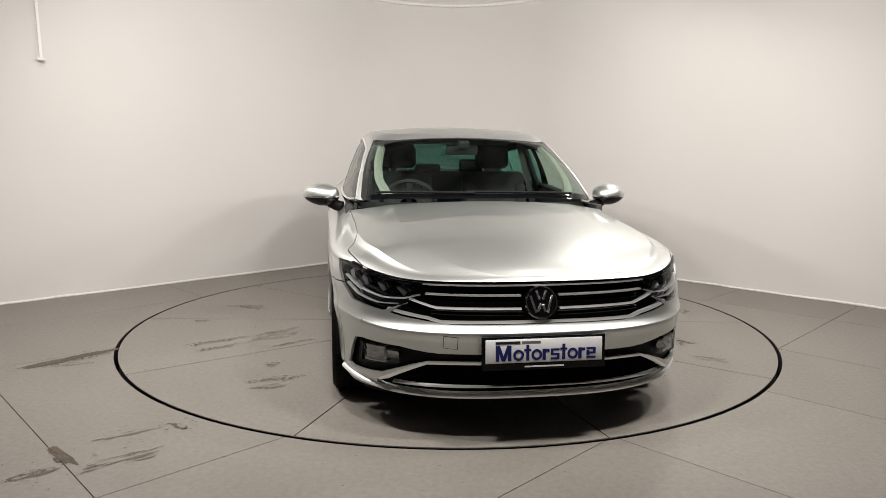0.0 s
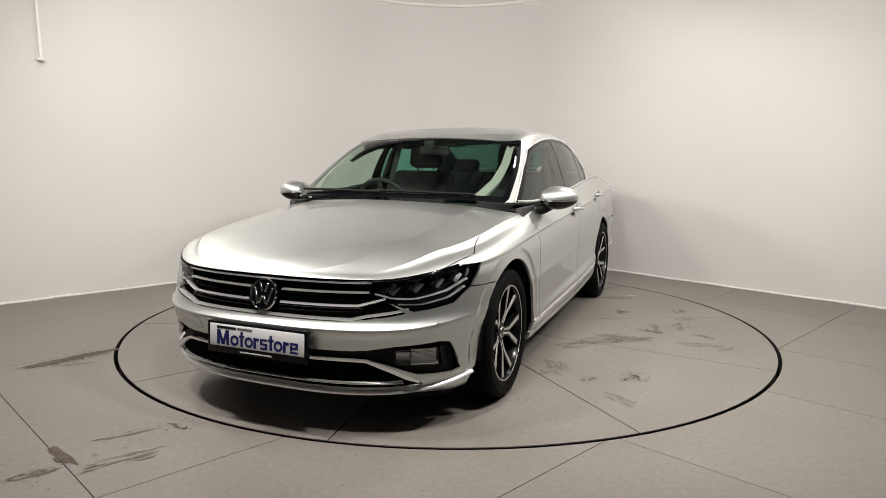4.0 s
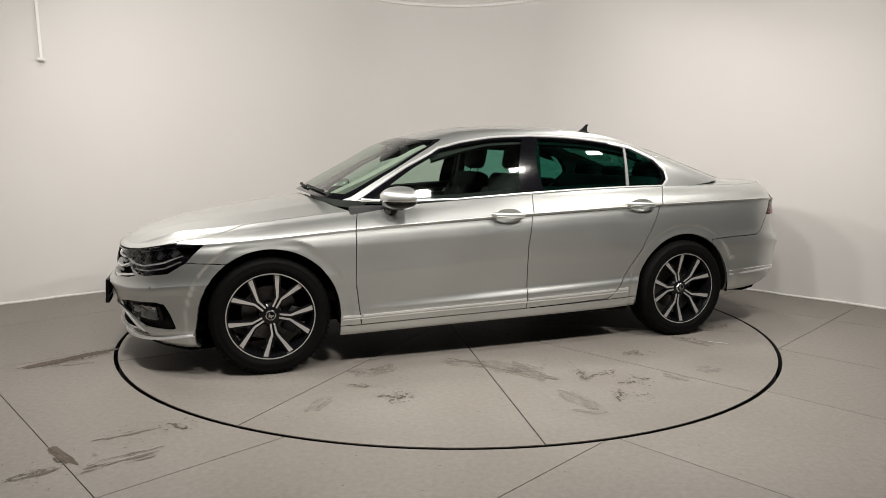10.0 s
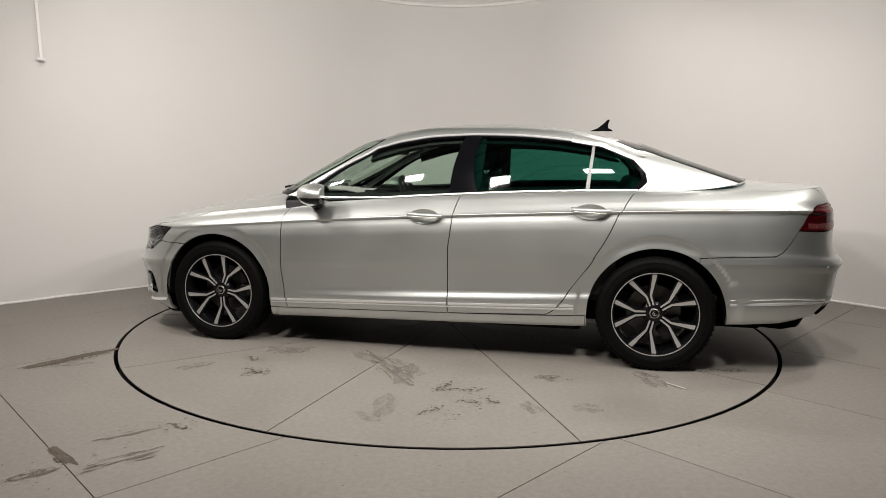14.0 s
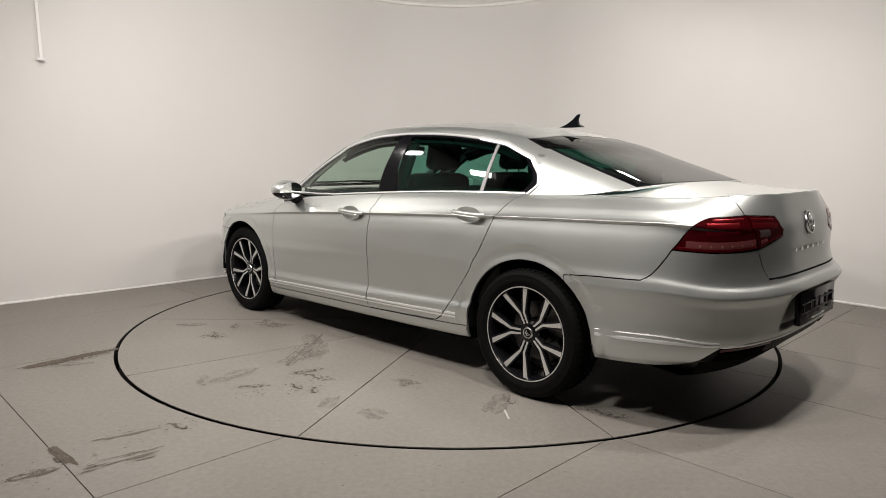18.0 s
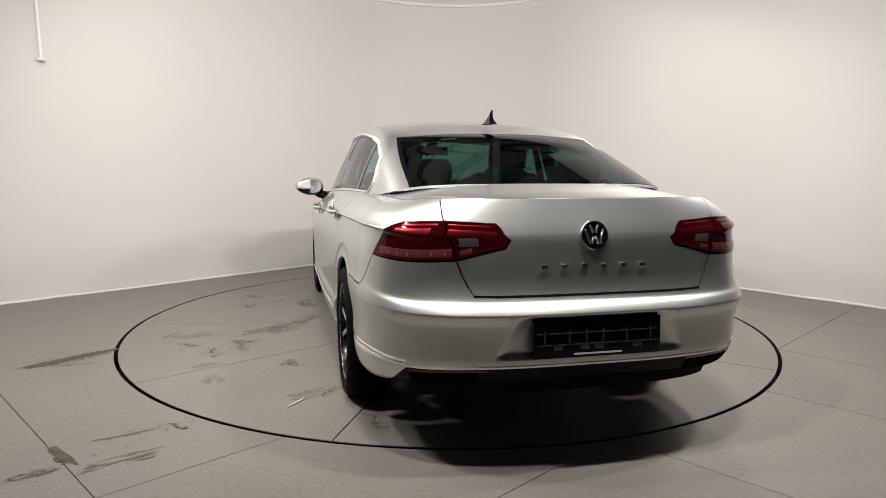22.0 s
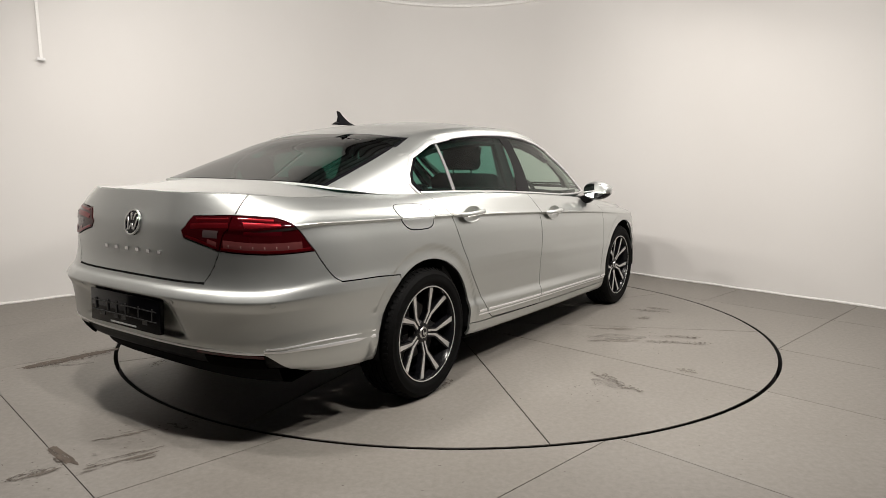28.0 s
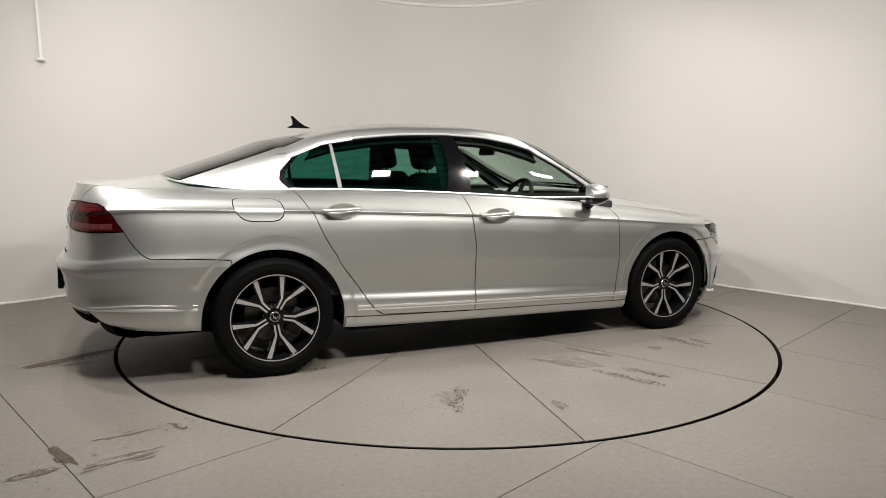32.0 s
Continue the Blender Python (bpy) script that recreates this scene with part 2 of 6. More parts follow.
def carve(bm, poly, tag=None, layer=None):
    """Cuts a flat mesh along a convex outline (counter-clockwise) and tags the faces within. Returns them."""
    xs, ys = [q[0] for q in poly], [q[1] for q in poly]
    lo, hi = (min(xs), min(ys)), (max(xs), max(ys))
    cand = []
    for f in bm.faces:
        fx, fy = [v.co.x for v in f.verts], [v.co.y for v in f.verts]
        if max(fx) > lo[0] and min(fx) < hi[0] and max(fy) > lo[1] and min(fy) < hi[1]:
            cand.append(f)
    for i, (x0, y0) in enumerate(poly):
        x1, y1 = poly[(i + 1) % len(poly)]
        no = Vector((y1 - y0, x0 - x1, 0)).normalized()
        geom = set(cand)
        for f in cand:
            geom.update(f.edges)
            geom.update(f.verts)
        r = bmesh.ops.bisect_plane(bm, geom=list(geom), dist=1e-5, plane_co=(x0, y0, 0), plane_no=no)
        cand = [f for f in r["geom"] if isinstance(f, bmesh.types.BMFace) and (f.calc_center_median() - Vector((x0, y0, 0))).dot(no) < 0]
    if layer:
        for f in cand:
            f[layer] = tag
    return cand


# ---- floor: concrete slabs round a pit in which the turntable runs ----
TABLE_R = 2.251
floor = tagged(part("floor", lathe([(2.275, -0.004), (2.275, -0.30), (0.01, -0.30)], 96, "Z"), PIT), "pale grey concrete floor in large worn slabs", "floor", kind="structure")
ground = bmesh.new()
ring_in = [ground.verts.new((2.275 * math.cos(2 * math.pi * i / 96), 2.275 * math.sin(2 * math.pi * i / 96), -0.005)) for i in range(96)]
ring_out = [ground.verts.new((14 * math.cos(2 * math.pi * i / 96), 14 * math.sin(2 * math.pi * i / 96), -0.005)) for i in range(96)]
for i in range(96):
    ground.faces.new((ring_in[i], ring_in[(i + 1) % 96], ring_out[(i + 1) % 96], ring_out[i]))
part("joint_bed", ground, JOINT, floor)

LINES_A = [-12.0, -9.1, -6.3, -4.2, -2.90, -1.33, 1.45, 2.86, 4.28, 6.4, 9.2, 12.0]           # x - y
LINES_B = [-12.4, -9.4, -6.6, -3.965, -1.38, 0.20, 1.475, 3.1, 5.2, 8.0, 11.0]          # x + y
for a0, a1 in zip(LINES_A, LINES_A[1:]):
    for b0, b1 in zip(LINES_B, LINES_B[1:]):
        g = 0.0030
        quad = [((a + b) / 2, (b - a) / 2) for a, b in ((a0 + g, b0 + g), (a1 - g, b0 + g), (a1 - g, b1 - g), (a0 + g, b1 - g))]
        sb = bmesh.new()
        sb.faces.new([sb.verts.new((x, y, 0)) for x, y in quad])
        if sb.faces[:][0].normal.z < 0:
            bmesh.ops.reverse_faces(sb, faces=sb.faces[:])
        if min(math.hypot(x, y) for x, y in quad) < 3.6:
            disc = [(2.275 * math.cos(2 * math.pi * i / 120), 2.275 * math.sin(2 * math.pi * i / 120)) for i in range(120)]
            inside = carve(sb, disc)
            bmesh.ops.delete(sb, geom=inside, context="FACES")
        if not sb.faces:
            sb.free()
            continue
        for f in sb.faces[:]:
            f.normal_update()
        r = bmesh.ops.extrude_face_region(sb, geom=sb.faces[:])
        bmesh.ops.translate(sb, vec=(0, 0, -0.0045), verts=[v for v in r["geom"] if isinstance(v, bmesh.types.BMVert)])
        part("slab", sb, SLAB, floor, smooth=20)

# ---- turntable: ten wedges of the same concrete, turning with the car ----
turntable = tagged(new("turntable"), "round concrete turntable flush with the floor, black gap around", "turntable")
for k in range(10):
    wb = bmesh.new()
    a0, a1 = radians(9 + 36 * k), radians(45 + 36 * k)
    g = 0.0036
    am = (a0 + a1) / 2
    off = Vector((math.cos(am), math.sin(am), 0)) * (g / math.sin(radians(18)))
    rim = [wb.verts.new((TABLE_R * math.cos(a0 + (a1 - a0) * i / 14), TABLE_R * math.sin(a0 + (a1 - a0) * i / 14), 0)) for i in range(15)]
    da = g / TABLE_R
    for i, v in enumerate(rim):
        a = a0 + da + (a1 - a0 - 2 * da) * i / 14
        v.co = (TABLE_R * math.cos(a), TABLE_R * math.sin(a), 0)
    f = wb.faces.new([wb.verts.new(off)] + rim)
    f.normal_update()
    r = bmesh.ops.extrude_face_region(wb, geom=[f])
    bmesh.ops.translate(wb, vec=(0, 0, -0.0045), verts=[v for v in r["geom"] if isinstance(v, bmesh.types.BMVert)])
    part("wedge", wb, DISC, turntable, smooth=20)
part("drum", lathe([(0.01, -0.006), (TABLE_R - 0.004, -0.006), (TABLE_R - 0.004, -0.28)], 96, "Z"), JOINT, turntable)

# ---- walls: white fabric stretched round a square hall with rounded corners, turned by 45 degrees ----
WALL_H = 4.10


def wall_line():
    """The inner outline from behind the camera round to its right, where the entrance is: straight walls, wide bends between."""
    cs = [(0.225, -6.525), (-5.18, -1.12), (0.06, 4.12), (5.465, -1.285), (0.225, -6.525)]
    pts = []
    for i, r in ((0, 1.5), (1, 1.6), (2, 1.5), (3, 1.6)):
        p0, c, p1 = Vector(cs[i - 1] if i else cs[3]), Vector(cs[i]), Vector(cs[i + 1])
        d0, d1 = (p0 - c).normalized(), (p1 - c).normalized()
        o = c + (d0 + d1) * r
        for k in range(17):
            a = k / 16 * math.pi / 2
            q = o - d1 * r * math.cos(a) - d0 * r * math.sin(a)
            if q.y > (-0.8 if q.x > 0 else -2.2):
                pts.append(q)
    return pts


line = wall_line()
n = len(line)
# close sampling along the wall, so that the cloth can ripple a little at its foot
dense = []
for i in range(n - 1):
    a, b = line[i], line[i + 1]
    k = max(1, int((b - a).length / 0.12))
    dense += [a + (b - a) * j / k for j in range(k)]
wv, wf = [], []
rows_z = [0.0, 0.02, 0.05, 0.09, 0.15, 0.3, 0.7, 1.3, 2.0, 2.7, 3.4, WALL_H]
N = len(dense)
cent = Vector((0.2, -1.1))
for i, q in enumerate(dense):
    out = (q - cent).normalized()
    for z in rows_z:
        w = noise.noise(Vector((q.x * 2.1, q.y * 2.1, z * 0.5))) * 0.012 * math.exp(-z * 3) + noise.noise(Vector((q.x * 0.5, q.y * 0.5, z * 0.4 + 7))) * 0.02
        wv.append((q.x + out.x * w, q.y + out.y * w, z))
R = len(rows_z)
for i in range(N - 1):
    for k in range(R - 1):
        a, b = i * R + k, (i + 1) * R + k
        wf.append((a, a + 1, b + 1, b))
me = mesh_of("wall_cloth", wv, wf, WALL)
wall = place("wall_cloth", me)
sol = wall.modifiers.new("thickness", "SOLIDIFY")
sol.thickness, sol.offset = 0.03, 1
tagged(wall, "smooth white fabric wall with rounded corners", "wall", kind="structure")
# the hem at its foot: a loose, uneven roll of cloth on the floor
hem = [(q.x - (q - cent).normalized().x * 0.012, q.y - (q - cent).normalized().y * 0.012, 0.008 + 0.006 * noise.noise(Vector((q.x * 3.3, q.y * 3.3, 3)))) for q in dense]
tagged(part("baseboard", tube(hem, 0.011, 8), EDGE), "uneven rolled hem along the foot of the fabric wall", "hem", kind="structure")
# the tensioned upper edge
rim = [(q.x - (q - cent).normalized().x * 0.02, q.y - (q - cent).normalized().y * 0.02, 3.06) for q in dense]
tagged(part("trim", tube(rim, 0.022, 8), EDGE), "white tension tube across the upper part of the fabric", "rail", kind="structure")

# ---- the dark roof of the hall, ribbed, on steel beams ----
cb = box(20, 20, 0.06, pose(0, -1, 5.03))
tagged(part("ceiling", cb, ROOFING, smooth=20), "grey sheet roof of the hall", "ceiling", kind="structure")
PURLIN = plain("dark_purlin", (0.05, 0.05, 0.05), 0.6)
for i in range(21):
    d = -6.5 + i * 0.65
    tagged(part("roof_purlin", box(13, 0.09, 0.10, pose(0.7 * d, -1 - 0.7 * d, 4.945, 0, 0, 45)), PURLIN, smooth=20), "dark steel purlin under the roof sheet", "purlin", group="roof purlins", kind="structure")
for i, x in enumerate((-3.2, 0.9, 5.0)):
    bb = box(0.10, 15, 0.02, pose(x, -1, 4.87))
    box(0.10, 15, 0.02, pose(x, -1, 4.63), bm=bb)
    box(0.012, 15, 0.24, pose(x, -1, 4.75), bm=bb)
    tagged(part("roof_beam", bb, BEAM, smooth=20), "grey steel beam under the dark roof", "beam", group="roof beams", kind="structure")
for i, (x, y, sx, sy) in enumerate(((0, 8.0, 20, 0.1), (0, -10.5, 20, 0.1), (9.5, -1, 0.1, 20), (-9.5, -1, 0.1, 20))):
    tagged(part(("wall_north", "wall_south", "wall_east", "wall_west")[i], box(sx, sy, 5.4, pose(x, y, 2.6)), ROOFING), "plain dark outer wall of the hall", "wall", kind="structure")

# ---- a white strap hanging down the wall ----
sb = bmesh.new()
top, low = Vector((-3.372, 0.628, 4.10)), Vector((-3.352, 0.648, 2.005))
side = Vector((0.7, 0.7, 0)) * 0.011
prev = None
for k in range(9):
    q = top.lerp(low, k / 8) + Vector((0.7, -0.7, 0)) * (0.03 + 0.012 * math.sin(k * 0.9))
    row = [sb.verts.new(q - side), sb.verts.new(q + side)]
    if prev:
        sb.faces.new((prev[0], prev[1], row[1], row[0]))
    prev = row
r = bmesh.ops.extrude_face_region(sb, geom=sb.faces[:])
bmesh.ops.translate(sb, vec=(0.003, -0.003, 0), verts=[v for v in r["geom"] if isinstance(v, bmesh.types.BMVert)])
strap = tagged(part("strap", sb, STRAP), "white webbing strap hanging from the wall's upper edge", "strap")
part("buckle", box(0.060, 0.014, 0.022, pose(*(low + Vector((0.022, -0.022, -0.008))), 0, 0, 45), 0.003), CASE, strap, "small grey plastic end piece")

# ---- LED panels ----
for az, PANEL_R, PANEL_Z, watts in PANELS:
    a = radians(az)
    e = Vector((PANEL_R * math.cos(a), PANEL_R * math.sin(a), PANEL_Z))
    lamp = tagged(new("ceiling_light"), "flat rectangular white LED panel hung from the roof", "lamp", group="ring of LED panels")
    m = look(e, (0.25 * e.x, 0.45, 0.7))
    lamp.matrix_basis = m
    part("frame", box(0.30, 0.17, 0.04, pose(0, 0, 0.024), 0.006), CASE, lamp)
    part("diffuser", box(0.26, 0.13, 0.006, pose(0, 0, 0.001)), PANEL_GLOW, lamp, "glowing white diffuser")
    part("cable", tube([(0, 0, 0.04), Vector((0, 0, 0.2)), m.inverted() @ Vector((e.x, e.y, 4.98))], 0.004, 6), CASE, lamp)
    li = bpy.data.lights.new("panel_light", "AREA")
    li.shape, li.size, li.size_y, li.energy, li.color = "RECTANGLE", 0.24, 0.11, watts, (1.0, 0.945, 0.885)
    lo = new("panel_light", li)
    lo.matrix_basis = m @ pose(0, 0, -0.006)

# ---- stains, tyre tracks and flecks on the concrete ----
def film(name, scale, stretch, lo, hi, color, rough=0.7):
    """A thin ragged film of dirt: grains of it, with bare floor between."""
    m, nodes, links, b = material(name)
    n = tex(nodes, links, scale, 8, 0.72, stretch=stretch)
    tone = tex(nodes, links, 9.0, 4)
    c = ramp(nodes, links, tone.outputs[0], [(0.3, tuple(k * 0.8 for k in color)), (0.7, tuple(k * 1.2 for k in color))])
    links.new(c.outputs[0], b.inputs["Base Color"])
    b.inputs["Roughness"].default_value = rough
    k = ramp(nodes, links, n.outputs[0], [(lo, (0, 0, 0)), (hi, (1, 1, 1))])
    x, t = nodes.new("ShaderNodeMixShader"), nodes.new("ShaderNodeBsdfTransparent")
    links.new(k.outputs[0], x.inputs[0])
    links.new(t.outputs[0], x.inputs[1])
    links.new(b.outputs[0], x.inputs[2])
    links.new(x.outputs[0], nodes["Material Output"].inputs[0])
    return m


FILM = film("dried_dirt_film", 20.0, (1, 2.0, 1), 0.46, 0.58, (0.188, 0.165, 0.141))
FAINT = film("faint_dirt_film", 9.0, (1, 2.2, 1), 0.42, 0.80, (0.204, 0.187, 0.167))
TRACK = film("tyre_track", 26.0, (0.16, 1.6, 1), 0.51, 0.55, (0.132, 0.112, 0.092))
DAMP = film("damp_brown_stain", 22.0, (1, 1.6, 1), 0.40, 0.46, (0.088, 0.066, 0.050))
CRUST = film("dark_crust", 34.0, (1, 1.3, 1), 0.525, 0.56, (0.085, 0.068, 0.054))
FLECK = plain("dark_fleck", (0.075, 0.060, 0.048), 0.8, grain=0.3)
SCRATCH = plain("pale_scratch", (0.55, 0.54, 0.52), 0.7)
dice = random.Random(41)


def stain(x, y, hl, hw, turn, mat, parent, z=0.0012, label="", square=False):
    """A patch with a ragged outline, lying on the floor."""
    b = bmesh.new()
    n, ph = 44, dice.random() * 50
    hl, hw = hl * 0.88, hw * 0.80
    ring = []
    for i in range(n):
        a = 2 * math.pi * i / n
        c, s = math.cos(a), math.sin(a)
        e = 0.35 if square else 0.9
        r = 0.86 + 0.42 * noise.noise(Vector((c * 1.3 + ph, s * 1.3, 1))) + 0.20 * noise.noise(Vector((c * 5 + ph, s * 5, 4)))
        ring.append(b.verts.new((hl * r * math.copysign(abs(c) ** e, c), hw * r * math.copysign(abs(s) ** e, s), 0)))
    mid = b.verts.new((0, 0, 0))
    for i in range(n):
        b.faces.new((mid, ring[i], ring[(i + 1) % n]))
    ob = part("stain", b, mat, parent, label)
    ob.matrix_basis = pose(x, y, z, 0, 0, turn)
    return ob


for k, (x, y, hl, hw, turn, mat) in enumerate((
        (-2.275, -1.055, 0.32, 0.075, 50, DAMP), (-2.24, -1.08, 0.28, 0.045, 48, CRUST), (-2.24, -1.17, 0.22, 0.050, 19, FAINT), (-1.575, -2.365, 0.15, 0.034, -40, DAMP), (-1.58, -2.39, 0.14, 0.022, -44, CRUST),
        (-1.29, -2.385, 0.22, 0.085, 41, TRACK), (-1.41, -2.15, 0.16, 0.030, 36, TRACK), (-1.22, -2.06, 0.08, 0.035, -22, CRUST), (-1.59, -2.54, 0.13, 0.050, 43, TRACK), (-1.60, -2.53, 0.13, 0.035, 43, CRUST))):
    stain(x, y, hl, hw, turn, mat, floor, 0.0010 + 0.00022 * k)
for k, (x, y, hl, hw, turn, mat) in enumerate((
        (0.08, 1.23, 0.45, 0.100, 130, TRACK), (0.12, 1.14, 0.37, 0.130, 146, FAINT), (-0.82, 1.17, 0.10, 0.055, -166, FILM), (-0.40, 1.48, 0.15, 0.050, -166, CRUST), (-0.46, 1.65, 0.09, 0.040, -172, CRUST),
        (0.81, 1.49, 0.10, 0.050, -137, CRUST), (0.75, 1.00, 0.11, 0.080, -133, FILM), (-1.05, 1.60, 0.11, 0.090, -176, FAINT), (-1.38, 1.07, 0.17, 0.080, 117, FAINT), (-1.40, 1.00, 0.08, 0.030, 152, CRUST),
        (1.20, 1.45, 0.15, 0.060, -132, FAINT), (-0.30, 1.81, 0.12, 0.050, -118, CRUST), (-0.83, 1.19, 0.08, 0.050, 140, FILM), (-0.78, 1.66, 0.10, 0.070, 122, FAINT), (-0.57, 1.61, 0.07, 0.040, 154, CRUST),
        (0.95, 1.24, 0.10, 0.050, 154, CRUST), (0.82, 1.46, 0.11, 0.050, 160, CRUST), (0.85, 1.03, 0.18, 0.100, 170, FAINT), (-0.03, 1.95, 0.11, 0.050, 154, FAINT), (0.27, -1.22, 0.26, 0.110, -57, FAINT),
        (0.17, -1.23, 0.22, 0.050, -54, FILM), (0.49, -1.12, 0.21, 0.040, -57, TRACK), (-0.65, -1.56, 0.25, 0.060, -122, CRUST), (-0.68, -1.52, 0.13, 0.090, -88, FAINT), (0.94, -1.21, 0.07, 0.050, -33, FILM),
        (0.54, -1.59, 0.20, 0.050, -56, CRUST), (-0.21, -1.82, 0.07, 0.050, -92, FILM), (-1.24, -0.79, 0.12, 0.060, 5, CRUST), (-0.29, 1.46, 0.13, 0.060, -102, CRUST), (-0.03, 1.29, 0.23, 0.090, -83, FAINT),
        (-1.82, 0.81, 0.19, 0.060, -168, CRUST), (-0.07, 1.80, 0.20, 0.080, -81, FAINT), (0.38, -1.62, 0.26, 0.050, 115, CRUST), (1.22, -1.17, 0.20, 0.060, 103, CRUST), (1.34, -1.18, 0.12, 0.050, 104, FILM))):
    stain(x, y, hl, hw, turn, mat, turntable, 0.0010 + 0.00012 * k)


def flecks(spots, everywhere, reach, parent, lean):
    """Small flakes and grains of dirt, thick in some places and rare elsewhere."""
    b = bmesh.new()

    def one(x, y, ln, w, a):
        n = 6
        vs = []
        for i in range(n):
            q = 2 * math.pi * i / n
            u, v = ln * math.cos(q) * dice.uniform(0.6, 1.1), w * math.sin(q) * dice.uniform(0.6, 1.2)
            vs.append(b.verts.new((x + u * math.cos(a) - v * math.sin(a), y + u * math.sin(a) + v * math.cos(a), 0.0062)))
        b.faces.new(vs)
    for x, y, r, count in spots:
        for _ in range(count):
            q, d = dice.uniform(0, 2 * math.pi), r * math.sqrt(dice.random())
            one(x + d * math.cos(q), y + d * math.sin(q), dice.uniform(0.002, 0.011), dice.uniform(0.001, 0.0035), lean + dice.gauss(0, 0.5))
    for _ in range(everywhere):
        q, d = dice.uniform(0, 2 * math.pi), math.sqrt(dice.uniform(reach[0] ** 2, reach[1] ** 2))
        one(d * math.cos(q), d * math.sin(q), dice.uniform(0.002, 0.012), dice.uniform(0.0007, 0.002), lean + dice.gauss(0, 0.35))
    return tagged(part("dirt_flecks", b, FLECK, parent), kind="stuff")


flecks([(-1.22, -2.03, 0.09, 26), (-1.39, -2.17, 0.15, 16), (-2.25, -1.05, 0.22, 40), (-1.56, -2.5, 0.2, 30)], 170, (2.3, 3.3), floor, 0.3)
flecks([(0.80, 1.47, 0.12, 26), (-0.51, 1.63, 0.12, 30), (-0.37, 1.88, 0.10, 22), (-0.86, 1.16, 0.12, 22), (0.05, 1.2, 0.4, 40), (0.9, 1.15, 0.2, 16), (-0.84, -1.5, 0.18, 36), (0.2, -1.3, 0.35, 36), (1.45, 1.02, 0.08, 12)], 300, (0.3, 2.2), turntable, 0.0)
part("scratch", box(0.12, 0.010, 0.0004, pose(-1.515, 1.162, 0.0063, 0, 0, 139)), SCRATCH, turntable, "short pale scratch")
# ---- the car's form: x forward, y to its left, z up, metres, origin on the ground midway between the axles ----
def curve(xs, ys):
    """A smooth monotone interpolation through a few values."""
    xs, ys = np.array(xs, float), np.array(ys, float)
    h, d = np.diff(xs), np.diff(ys) / np.diff(xs)
    m = np.zeros(len(xs))
    m[0], m[-1] = d[0], d[-1]
    for i in range(1, len(xs) - 1):
        if d[i - 1] * d[i] > 0:
            m[i] = 3 * (h[i - 1] + h[i]) / ((2 * h[i] + h[i - 1]) / d[i - 1] + (h[i] + 2 * h[i - 1]) / d[i])

    def f(x):
        x = min(max(x, xs[0]), xs[-1])
        i = min(max(int(np.searchsorted(xs, x)) - 1, 0), len(xs) - 2)
        t = (x - xs[i]) / h[i]
        return ((1 + 2 * t) * (1 - t) ** 2 * ys[i] + t * (1 - t) ** 2 * h[i] * m[i]
                + t * t * (3 - 2 * t) * ys[i + 1] + t * t * (t - 1) * h[i] * m[i + 1])
    return f


WB, AXLE_Z, ARCH_R = 1.393, 0.330, 0.385
XM, XN = 1.30, -1.80          # where the front and rear corners begin
